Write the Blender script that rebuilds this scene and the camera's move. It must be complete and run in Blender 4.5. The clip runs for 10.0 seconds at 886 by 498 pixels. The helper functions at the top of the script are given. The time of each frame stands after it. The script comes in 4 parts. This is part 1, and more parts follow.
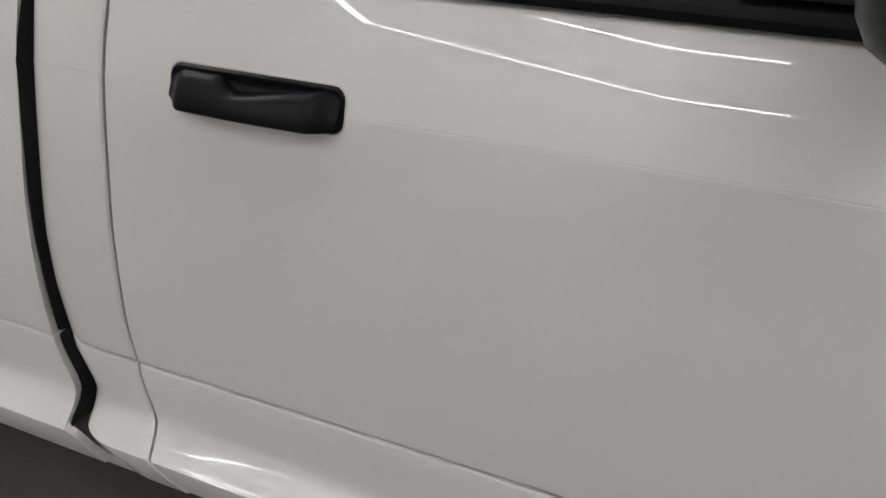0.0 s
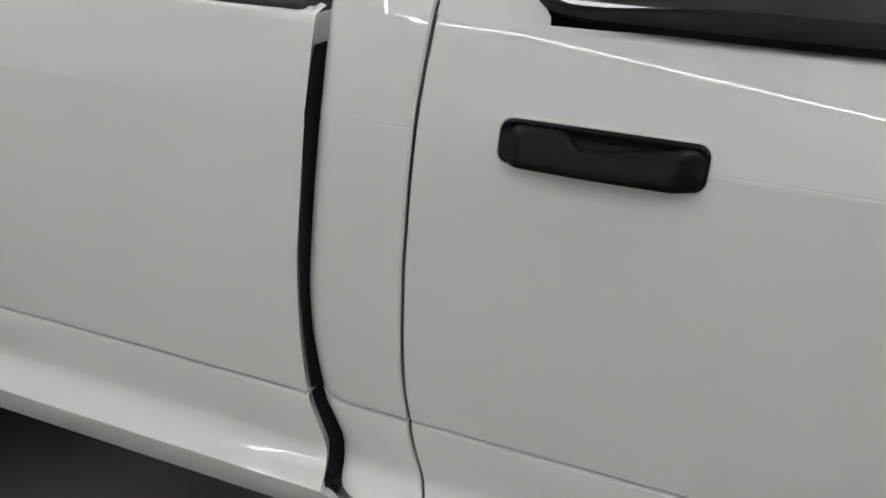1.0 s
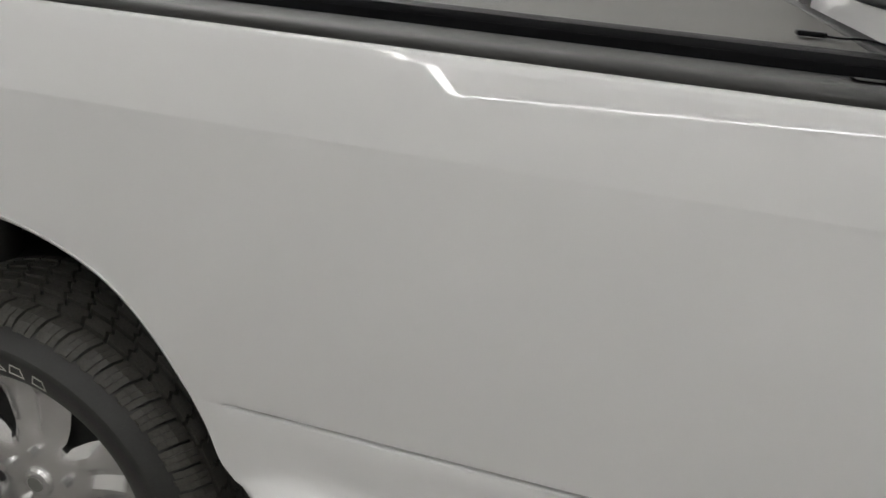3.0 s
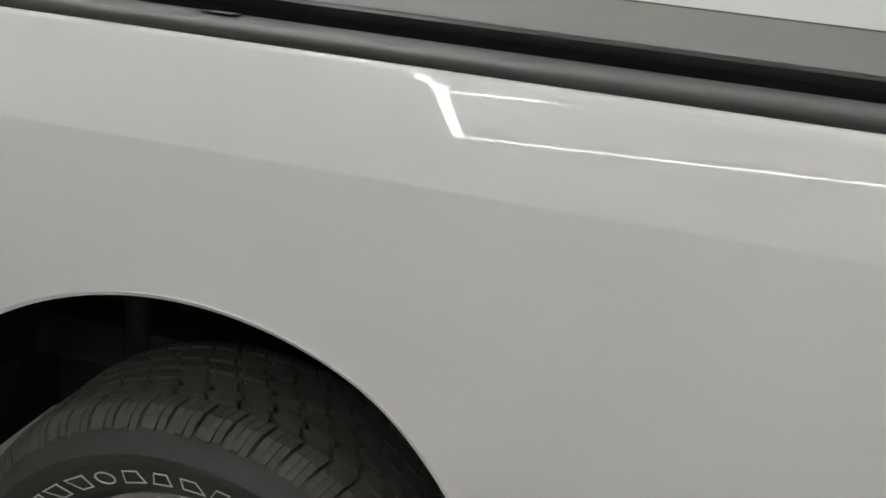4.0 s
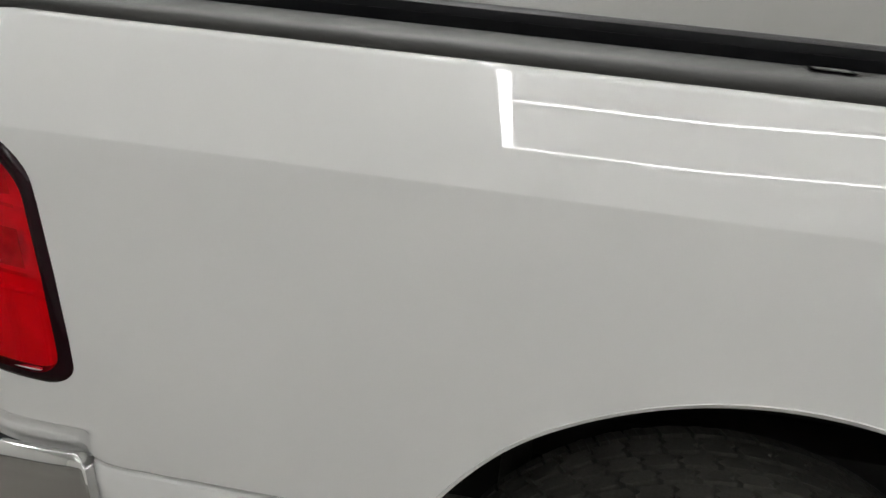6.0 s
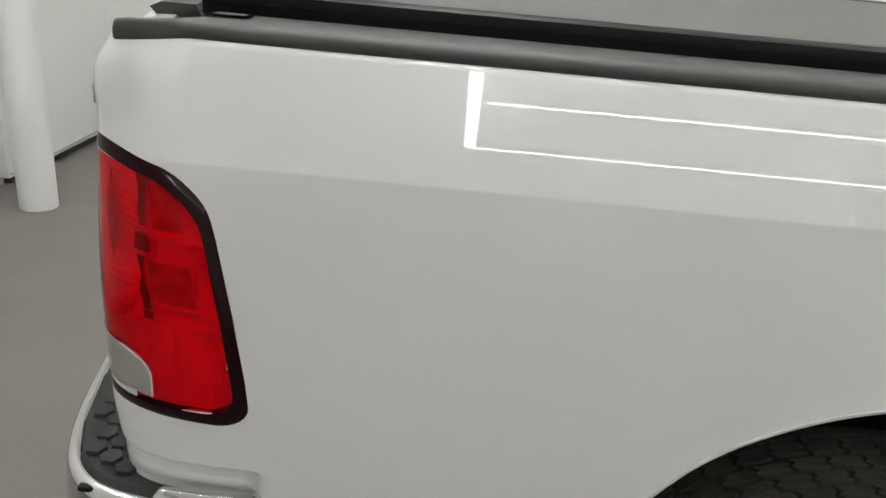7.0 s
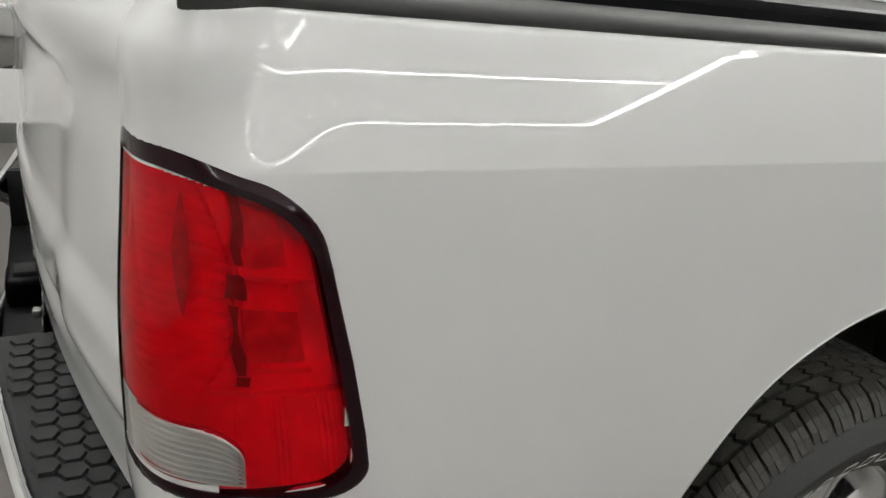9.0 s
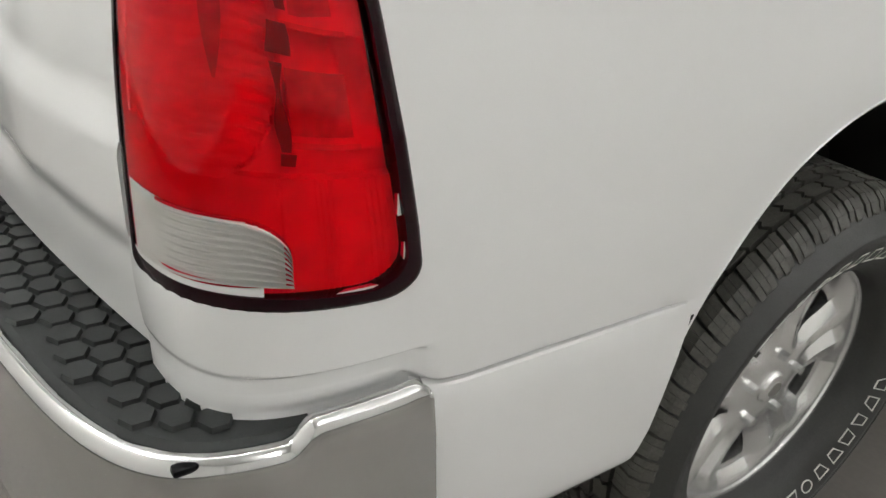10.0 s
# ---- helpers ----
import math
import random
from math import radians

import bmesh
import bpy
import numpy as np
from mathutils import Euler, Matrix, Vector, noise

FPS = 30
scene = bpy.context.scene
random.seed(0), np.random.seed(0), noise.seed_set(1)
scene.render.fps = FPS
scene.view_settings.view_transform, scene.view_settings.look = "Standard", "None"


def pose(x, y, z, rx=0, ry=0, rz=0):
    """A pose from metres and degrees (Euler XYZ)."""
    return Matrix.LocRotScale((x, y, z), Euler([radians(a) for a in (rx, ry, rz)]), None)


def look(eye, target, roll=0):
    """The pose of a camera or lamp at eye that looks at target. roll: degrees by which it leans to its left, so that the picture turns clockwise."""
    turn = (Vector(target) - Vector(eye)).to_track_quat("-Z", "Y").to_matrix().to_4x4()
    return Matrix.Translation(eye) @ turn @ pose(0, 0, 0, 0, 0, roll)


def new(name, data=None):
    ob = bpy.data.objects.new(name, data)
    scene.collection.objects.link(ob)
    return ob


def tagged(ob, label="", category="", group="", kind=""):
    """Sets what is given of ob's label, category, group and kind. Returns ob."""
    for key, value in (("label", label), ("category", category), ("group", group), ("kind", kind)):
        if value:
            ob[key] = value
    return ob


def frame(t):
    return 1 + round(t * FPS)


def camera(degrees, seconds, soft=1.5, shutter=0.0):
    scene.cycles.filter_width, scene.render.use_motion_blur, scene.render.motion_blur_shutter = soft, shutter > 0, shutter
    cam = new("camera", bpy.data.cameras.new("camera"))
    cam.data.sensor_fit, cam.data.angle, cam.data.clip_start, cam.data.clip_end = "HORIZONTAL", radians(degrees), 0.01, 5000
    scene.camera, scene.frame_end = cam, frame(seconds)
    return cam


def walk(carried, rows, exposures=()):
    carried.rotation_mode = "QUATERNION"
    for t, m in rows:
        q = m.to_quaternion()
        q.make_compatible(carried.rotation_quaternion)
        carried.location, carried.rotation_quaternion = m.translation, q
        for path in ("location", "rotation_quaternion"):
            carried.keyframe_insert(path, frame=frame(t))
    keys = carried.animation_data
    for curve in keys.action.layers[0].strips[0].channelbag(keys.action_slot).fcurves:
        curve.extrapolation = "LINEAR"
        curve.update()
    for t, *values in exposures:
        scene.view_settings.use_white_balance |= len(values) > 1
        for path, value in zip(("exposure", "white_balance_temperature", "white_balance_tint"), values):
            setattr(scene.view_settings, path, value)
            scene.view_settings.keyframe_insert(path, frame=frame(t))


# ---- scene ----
cam = camera(59.9, 10.0)
PATH = [
    (0, (2.324, -0.702, 1.427), (1.68, 0.956, 0.511), 2.6),
    (0.5, (2.102, -0.798, 1.422), (1.471, 0.895, 0.565), 2.8),
    (1, (1.902, -0.82, 1.439), (1.302, 0.88, 0.572), 2.8),
    (1.5, (1.663, -0.798, 1.452), (1.111, 0.913, 0.576), 3.4),
    (2, (1.481, -0.791, 1.464), (0.955, 0.916, 0.564), 3.2),
    (2.5, (1.251, -0.845, 1.439), (0.782, 0.909, 0.599), 4.7),
    (2.7, (1.182, -0.85, 1.436), (0.691, 0.907, 0.618), 4.6),
    (3.8, (0.582, -0.78, 1.381), (0.26, 1.073, 0.702), 7.0),
    (4, (0.515, -0.755, 1.4), (0.171, 1.078, 0.679), 6.7),
    (4.5, (0.335, -0.753, 1.406), (-0.088, 1.053, 0.659), 5.5),
    (5, (0.124, -0.773, 1.418), (-0.215, 1.044, 0.653), 5.9),
    (5.5, (-0.096, -0.735, 1.441), (-0.341, 1.055, 0.582), 5.2),
    (6, (-0.258, -0.716, 1.402), (-0.486, 1.114, 0.628), 5.4),
    (6.2, (-0.331, -0.718, 1.404), (-0.524, 1.112, 0.62), 5.1),
    (7.3, (-0.623, -0.738, 1.401), (-0.561, 1.115, 0.652), 5.5),
    (7.5, (-0.67, -0.713, 1.396), (-0.506, 1.13, 0.638), 5.7),
    (8, (-0.783, -0.648, 1.365), (-0.355, 1.168, 0.645), 5.6),
    (8.5, (-0.868, -0.592, 1.352), (-0.261, 1.166, 0.616), 6.5),
    (9, (-1.028, -0.537, 1.342), (-0.144, 1.096, 0.598), 7.3),
    (9.5, (-1.097, -0.501, 1.278), (-0.079, 1.004, 0.441), 7.1),
    (10, (-1.116, -0.452, 1.191), (-0.04, 0.948, 0.254), 7.2),
]
walk(cam, [(t, look(eye, target, roll)) for t, eye, target, roll in PATH],
     exposures=[(0, -0.84, 6600, 12), (2.2, -0.86, 6600, 12), (4, -0.80, 6600, 11), (5, -0.70, 6600, 10), (7.5, -0.64, 6600, 10), (9, -0.62, 6600, 10), (9.5, -0.42, 6600, 10), (10, -0.20, 6600, 10)])

# ---------------------------------------------------------------- light
world = bpy.data.worlds.new("world")
scene.world = world
world.use_nodes = True
world.node_tree.nodes["Background"].inputs[0].default_value = (0.5, 0.52, 0.55, 1)
world.node_tree.nodes["Background"].inputs[1].default_value = 0.05
CEIL = 4.0
HANG = 3.70
TUBE = 33.5

# ---------------------------------------------------------------- materials
def material(name, color, rough=0.5, metal=0.0, coat=0.0, coat_rough=0.03, vary=0.0, vary_scale=6.0, fine=0.0, fine_scale=300.0,
             bump=0.0, bump_scale=200.0, rough_vary=0.0, emit=0.0, spec=0.5):
    m = bpy.data.materials.new(name)
    m.use_nodes = True
    nt = m.node_tree
    b = nt.nodes["Principled BSDF"]
    b.inputs["Base Color"].default_value = (*color, 1)
    b.inputs["Roughness"].default_value = rough
    b.inputs["Metallic"].default_value = metal
    b.inputs["Coat Weight"].default_value = coat
    b.inputs["Coat Roughness"].default_value = coat_rough
    b.inputs["Specular IOR Level"].default_value = spec
    if emit:
        b.inputs["Emission Color"].default_value = (0.985, 0.995, 1.0, 1)
        b.inputs["Emission Strength"].default_value = emit
    co = nt.nodes.new("ShaderNodeTexCoord")
    def noise_node(scale, detail=4.0):
        n = nt.nodes.new("ShaderNodeTexNoise")
        n.inputs["Scale"].default_value = scale
        n.inputs["Detail"].default_value = detail
        nt.links.new(co.outputs["Object"], n.inputs["Vector"])
        return n
    last = None
    for amount, scale in ((vary, vary_scale), (fine, fine_scale)):
        if amount:
            n = noise_node(scale)
            r = nt.nodes.new("ShaderNodeMapRange")
            r.inputs[1].default_value, r.inputs[2].default_value = 0.25, 0.75
            r.inputs[3].default_value, r.inputs[4].default_value = 1 - amount, 1 + amount
            nt.links.new(n.outputs["Fac"], r.inputs[0])
            mul = nt.nodes.new("ShaderNodeMix")
            mul.data_type, mul.blend_type = "RGBA", "MULTIPLY"
            mul.inputs[0].default_value = 1
            if last is None:
                mul.inputs[6].default_value = (*color, 1)
            else:
                nt.links.new(last, mul.inputs[6])
            nt.links.new(r.outputs[0], mul.inputs[7])
            last = mul.outputs[2]
    if last is not None:
        nt.links.new(last, b.inputs["Base Color"])
    if rough_vary:
        n = noise_node(vary_scale * 2.3)
        r = nt.nodes.new("ShaderNodeMapRange")
        r.inputs[1].default_value, r.inputs[2].default_value = 0.3, 0.7
        r.inputs[3].default_value, r.inputs[4].default_value = max(rough - rough_vary, 0.02), rough + rough_vary
        nt.links.new(n.outputs["Fac"], r.inputs[0])
        nt.links.new(r.outputs[0], b.inputs["Roughness"])
    if bump:
        n = noise_node(bump_scale, 2.0)
        k = nt.nodes.new("ShaderNodeBump")
        k.inputs["Strength"].default_value = bump
        k.inputs["Distance"].default_value = 0.002
        nt.links.new(n.outputs["Fac"], k.inputs["Height"])
        nt.links.new(k.outputs[0], b.inputs["Normal"])
    return m


def clear(name, tint, rough=0.02, ior=1.45, gloss=1.0):
    """A thin tinted pane: what lies behind shows through the tint, under a glossy surface."""
    m = bpy.data.materials.new(name)
    m.use_nodes = True
    nt = m.node_tree
    nt.nodes.remove(nt.nodes["Principled BSDF"])
    out = nt.nodes["Material Output"]
    tr = nt.nodes.new("ShaderNodeBsdfTransparent")
    tr.inputs[0].default_value = (*tint, 1)
    gl = nt.nodes.new("ShaderNodeBsdfGlossy")
    gl.inputs["Color"].default_value = (gloss, gloss, gloss, 1)
    gl.inputs["Roughness"].default_value = rough
    fr = nt.nodes.new("ShaderNodeFresnel")
    fr.inputs[0].default_value = ior
    mix = nt.nodes.new("ShaderNodeMixShader")
    nt.links.new(fr.outputs[0], mix.inputs[0])
    nt.links.new(tr.outputs[0], mix.inputs[1])
    nt.links.new(gl.outputs[0], mix.inputs[2])
    nt.links.new(mix.outputs[0], out.inputs[0])
    return m


PAINT = material("white_paint", (0.78, 0.78, 0.768), rough=0.45, coat=1.0, coat_rough=0.004, fine=0.012, fine_scale=900, vary=0.015, vary_scale=3, bump=0.003, bump_scale=55)
BLACK = material("black_plastic", (0.004, 0.004, 0.005), rough=0.33, spec=0.14, fine=0.15, bump=0.12, bump_scale=1400)
RAIL = material("grey_plastic", (0.036, 0.036, 0.034), rough=0.45, vary=0.06, fine=0.12, fine_scale=700, bump=0.25, bump_scale=1600)
PAD = material("step_pad_plastic", (0.026, 0.028, 0.0275), rough=0.55, spec=0.3, vary=0.08, fine=0.12, bump=0.2, bump_scale=1500)
VINYL = material("tonneau_vinyl", (0.070, 0.067, 0.062), rough=0.48, vary=0.06, vary_scale=3, fine=0.08, bump=0.2, bump_scale=1100)
# near-black colour that paints in the shade of gaps and openings
CAVITY_SHADE = material("cavity_shade", (0.006, 0.006, 0.006), rough=0.9)
LINER = material("wheel_liner", (0.007, 0.0075, 0.007), rough=0.75, vary=0.25, bump=0.2, bump_scale=300)
# tread colour is raised above the sidewall's to paint in light falling on it
LIT_RUBBER = material("lit_tyre_rubber", (0.070, 0.068, 0.058), rough=0.6, vary=0.18, vary_scale=14, fine=0.2, fine_scale=260, bump=0.3, bump_scale=500, rough_vary=0.08)
SIDEWALL = material("tyre_sidewall", (0.030, 0.030, 0.028), rough=0.55, vary=0.15, vary_scale=14, fine=0.15, fine_scale=260, bump=0.2, bump_scale=500)
WHITE_INK = material("raised_white_letter", (0.62, 0.62, 0.58), rough=0.6, vary=0.15, vary_scale=40)
ALLOY = material("alloy_wheel", (0.78, 0.78, 0.77), rough=0.24, metal=0.8, coat=0.4, coat_rough=0.08, vary=0.04, fine=0.05)
CHROME = material("chrome", (0.62, 0.62, 0.61), rough=0.07, metal=1.0, rough_vary=0.02, vary_scale=5)
STEEL = material("galvanised_steel", (0.40, 0.40, 0.38), rough=0.45, metal=0.9, vary=0.15)
FRAME = material("chassis_black", (0.015, 0.015, 0.014), rough=0.6, vary=0.3)
FLOOR = material("sealed_concrete", (0.16, 0.148, 0.135), rough=0.36, vary=0.10, vary_scale=1.3, fine=0.07, fine_scale=60, rough_vary=0.07, bump=0.05, bump_scale=40)
WALL = material("painted_wall", (0.78, 0.78, 0.76), rough=0.6, vary=0.015, vary_scale=0.8, bump=0.08, bump_scale=220)
SKIRT = material("grey_skirting", (0.12, 0.12, 0.115), rough=0.45, vary=0.06)
CEILING = material("painted_ceiling", (0.78, 0.78, 0.77), rough=0.8, vary=0.03)
LAMP = material("led_tube", (0.9, 0.9, 0.9), rough=0.4, emit=TUBE)
ALU = material("aluminium_trim", (0.6, 0.6, 0.6), rough=0.35, metal=0.9)
GLASS = clear("tinted_glass", (0.10, 0.125, 0.11), ior=1.5)
RED_LENS = clear("red_lens", (0.98, 0.003, 0.070), ior=1.34, gloss=0.85)
CLEAR_LENS = clear("clear_lens", (0.96, 0.95, 0.93), ior=1.45)
REFLECT = material("lamp_reflector", (0.92, 0.91, 0.90), rough=0.25, metal=0.15, vary=0.08, vary_scale=30)
LAMP_RIM = material("lamp_rim", (0.012, 0.001, 0.003), rough=0.10, spec=0.2)
LAMP_DARK = material("lamp_housing", (0.24, 0.18, 0.18), rough=0.8)
LAMP_CELL = material("lamp_cell", (0.60, 0.52, 0.52), rough=0.4, vary=0.3, vary_scale=60)
LAMP_BODY = material("lamp_inner", (0.94, 0.93, 0.93), rough=0.35, metal=0.0, vary=0.10, vary_scale=35)
SEAM = material("panel_gap", (0.02, 0.02, 0.02), rough=0.9)

# ---------------------------------------------------------------- mesh helpers
def part(name, bm, mat, parent=None, label="", smooth=35):
    me = bpy.data.meshes.new(name)
    bmesh.ops.recalc_face_normals(bm, faces=bm.faces)
    bm.to_mesh(me)
    bm.free()
    return part_mesh(name, me, mat, parent, label, smooth)


def part_mesh(name, me, mat, parent=None, label="", smooth=35):
    me.materials.append(mat)
    if smooth:
        me.shade_smooth()
        me.set_sharp_from_angle(angle=radians(smooth))
    ob = new(name, me)
    if parent is not None:
        ob.parent = parent
    if label:
        ob["label"] = label
    return ob


def sheet(rows, closed=False, bm=None):
    """A surface through rows of points; closed joins the last point of a row to its first."""
    bm = bm or bmesh.new()
    vs = [[bm.verts.new(p) for p in r] for r in rows]
    for a, b in zip(vs, vs[1:]):
        n = len(a)
        for i in range(n if closed else n - 1):
            j = (i + 1) % n
            bm.faces.new((a[i], a[j], b[j], b[i]))
    return bm


def tube(rows):
    """A closed skin: rings of points with both ends filled."""
    bm = sheet(rows, True)
    bm.verts.ensure_lookup_table()
    n = len(rows[0])
    bm.faces.new(bm.verts[:n])
    bm.faces.new(bm.verts[-n:])
    return bm


def box(x0, x1, y0, y1, z0, z1, bevel=0.0, seg=2, bm=None):
    bm2 = bmesh.new()
    m = Matrix.Translation(((x0 + x1) / 2, (y0 + y1) / 2, (z0 + z1) / 2)) @ Matrix.Diagonal((x1 - x0, y1 - y0, z1 - z0, 1))
    bmesh.ops.create_cube(bm2, size=1, matrix=m)
    if bevel:
        bmesh.ops.bevel(bm2, geom=bm2.edges[:], offset=bevel, segments=seg, affect="EDGES", profile=0.5)
    if bm is None:
        return bm2
    join(bm, bm2)
    return bm


def join(bm, other):
    me = bpy.data.meshes.new("tmp")
    other.to_mesh(me)
    other.free()
    bm.from_mesh(me)
    bpy.data.meshes.remove(me)


def thick(bm, depth):
    """Gives an open sheet a thickness behind it (against its normals)."""
    bmesh.ops.recalc_face_normals(bm, faces=bm.faces)
    bmesh.ops.solidify(bm, geom=bm.faces[:], thickness=depth)
    return bm


def curve(points, steps=8):
    """A smooth line through control points (Catmull-Rom)."""
    p = [np.array(q, float) for q in points]
    p = [2 * p[0] - p[1], *p, 2 * p[-1] - p[-2]]
    out = []
    for i in range(1, len(p) - 2):
        a, b, c, d = p[i - 1 : i + 3]
        for k in range(steps):
            t = k / steps
            out.append(0.5 * (2 * b + (c - a) * t + (2 * a - 5 * b + 4 * c - d) * t * t + (3 * b - a - 3 * c + d) * t**3))
    out.append(p[-2])
    return out


# ---------------------------------------------------------------- room
def plane_box(name, x0, x1, y0, y1, z0, z1, mat):
    return tagged(part(name, box(x0, x1, y0, y1, z0, z1), mat, None, "", 0), kind="structure")


RX0, RX1, RY0, RY1 = -2.97, 8.5, -6.2, 4.27
tagged(plane_box("floor", RX0 - 0.2, RX1 + 0.2, RY0 - 0.2, RY1 + 0.2, -0.15, 0.0, FLOOR), "smooth sealed grey-brown concrete floor of a garage", "floor")
tagged(plane_box("wall_far", RX0 - 0.2, RX1 + 0.2, RY1, RY1 + 0.2, 0, CEIL, WALL), "plain white painted garage wall", "wall")
tagged(plane_box("wall_near", RX0 - 0.2, RX1 + 0.2, RY0 - 0.2, RY0, 0, CEIL, WALL), "plain white painted garage wall", "wall")
tagged(plane_box("wall_rear", RX0 - 0.2, RX0, RY0, RY1, 0, CEIL, WALL), "plain white painted garage wall", "wall")
tagged(plane_box("wall_front", RX1, RX1 + 0.2, RY0, RY1, 0, CEIL, WALL), "plain white painted garage wall", "wall")
tagged(plane_box("ceiling", RX0 - 0.2, RX1 + 0.2, RY0 - 0.2, RY1 + 0.2, CEIL, CEIL + 0.2, CEILING), "plain pale ceiling with tube lights", "ceiling")
for nm, b in (("baseboard_far", (RX0 + 0.02, RX1 - 0.02, RY1 - 0.018, RY1 - 0.001, 0.001, 0.115)), ("baseboard_near", (RX0 + 0.02, RX1 - 0.02, RY0 + 0.001, RY0 + 0.018, 0.001, 0.115)),
              ("baseboard_rear", (RX0 + 0.001, RX0 + 0.018, RY0 + 0.02, 2.93, 0.001, 0.115)), ("baseboard_rear_end", (RX0 + 0.001, RX0 + 0.018, 3.99, RY1 - 0.02, 0.001, 0.115)), ("baseboard_front", (RX1 - 0.018, RX1 - 0.001, RY0 + 0.02, RY1 - 0.02, 0.001, 0.115))):
    tagged(part(nm, box(*b, bevel=0.003), SKIRT, None, "", 0), "grey rubber skirting along the white wall", "baseboard", kind="structure")


# a white door in the rear wall and a round white post beside it
door_leaf = tagged(part("door_1", box(RX0 + 0.002, RX0 + 0.045, 2.97, 3.97, 0.035, 2.09, 0.004), WALL, None, "", 0), "closed white door with a dark seal along its bottom", "door", kind="structure")
part("door_seal", box(RX0 + 0.010, RX0 + 0.042, 2.98, 3.96, 0.006, 0.034), SEAM, door_leaf, "dark rubber seal under the door", 0)
part("seal_strip", box(RX0 + 0.046, RX0 + 0.054, 2.98, 3.96, 0.052, 0.062, 0.002), ALU, door_leaf, "thin pale strip along the door's bottom", 0)
part("hinge_plate", box(RX0 + 0.046, RX0 + 0.052, 3.925, 3.955, 0.24, 0.36, 0.002), STEEL, door_leaf, "small grey steel plate")
bm = bmesh.new()
bmesh.ops.create_cone(bm, cap_ends=True, segments=48, radius1=0.088, radius2=0.088, depth=CEIL, matrix=Matrix.Translation((-2.635, 2.725, CEIL / 2)))
tagged(part("post", bm, WALL, None, "", 40), "round white painted post standing on the concrete floor", "post", kind="structure")


def light_frame(x0, x1, y0, y1, mids, end=0.045):
    """A rectangle of slim light tubes with broader ends, hung under the ceiling on thin wires."""
    root = tagged(new("ceiling_light"), "rectangular frame of bright white ceiling light tubes, reflected or added unseen", "ceiling light", "ceiling lights")
    cx, cy, w = (x0 + x1) / 2, (y0 + y1) / 2, 0.0235
    root.location = (cx, cy, HANG)
    a, b = (x1 - x0) / 2, (y1 - y0) / 2
    for y in (-b, b, *(m - cy for m in mids)):
        part("tube", box(-a + end + 0.001, a - end - 0.001, y - w / 2, y + w / 2, -w / 2, w / 2, 0.008), LAMP, root)
    for x in (-a, a):
        part("tube", box(x - end, x + end, -b - w / 2, b + w / 2, -w / 2, w / 2, 0.008), LAMP, root)
    for x in (-a, a):
        for y in (-b, b):
            part("wire", box(x - 0.0015, x + 0.0015, y - 0.0015, y + 0.0015, w / 2, CEIL - HANG), STEEL, root, "", 0)


# the frame that the near flank mirrors
light_frame(-0.56, 3.50, -4.64, -2.08, (-3.36,))
# three overhead frames, never seen, added to brighten the truck and walls
for x0, x1 in ((-2.75, -0.78), (-0.56, 3.50), (3.80, 7.60)):
    light_frame(x0, x1, 0.10, 2.66, (1.38,))

# ---------------------------------------------------------------- pickup truck
truck = tagged(new("pickup_truck"), "white regular-cab pickup truck with chrome bumper and black bed cover", "pickup truck")
MID = 1.0  # the centre line lies one metre inside the near flank


def mirror(rows):
    return [[(p[0], 2 * MID - p[1], p[2]) for p in r] for r in rows]


# flank sections: inward offset and height
UPPER = curve([(0.0015, 0.765), (0.0020, 0.780), (0.0024, 0.788), (0.0029, 0.796), (0.0065, 0.85), (0.0165, 0.95), (0.0300, 1.05), (0.0382, 1.11), (0.0430, 1.142), (0.0447, 1.153), (0.0472, 1.159), (0.0580, 1.19), (0.0790, 1.24), (0.0897, 1.262), (0.0972, 1.2735), (0.116, 1.279)], 7)
CAB_UPPER = curve([(0.0015, 0.765), (0.0020, 0.780), (0.0024, 0.788), (0.0029, 0.796), (0.0065, 0.85), (0.0165, 0.95), (0.0300, 1.05), (0.0382, 1.11), (0.0430, 1.142), (0.0447, 1.153), (0.0472, 1.159), (0.0580, 1.19), (0.0790, 1.24), (0.0930, 1.275), (0.0965, 1.287), (0.0975, 1.291)], 7)
GROOVE = [(0.0010, 0.7415), (0.0026, 0.7395), (0.0060, 0.7380), (0.0220, 0.7372), (0.0220, 0.7350), (0.0030, 0.7345), (0.0002, 0.7325), (-0.0030, 0.7220), (-0.0050, 0.700)]
PLAIN = [(0.0012, 0.7415), (0.0011, 0.7395), (0.0010, 0.7380), (0.0009, 0.7372), (0.0008, 0.7345), (0.0006, 0.7338), (0.0004, 0.7312), (0.0, 0.7235), (-0.002, 0.700)]
LOW_FRONT = GROOVE + [(-0.0058, 0.668), (-0.0072, 0.655), (-0.0105, 0.645), (-0.021, 0.633), (-0.036, 0.6215),
             (-0.0500, 0.6130), (-0.0540, 0.6095), (-0.0535, 0.602), (-0.042, 0.568), (-0.030, 0.541), (0.03, 0.537)]
LOW_ARCH = LOW_FRONT[:11] + [(-0.009, z) for z in (0.626, 0.6195, 0.6145, 0.611, 0.6075, 0.600, 0.568)] + [(-0.006, 0.541), (0.03, 0.537)]
LOW_REAR = GROOVE + [(-0.007, 0.66), (-0.0075, 0.62), (-0.0075, 0.59), (-0.0075, 0.56), (-0.0075, 0.54), (-0.007, 0.52), (-0.005, 0.505), (0.0, 0.494), (0.01, 0.485), (0.025, 0.480), (0.05, 0.478)]
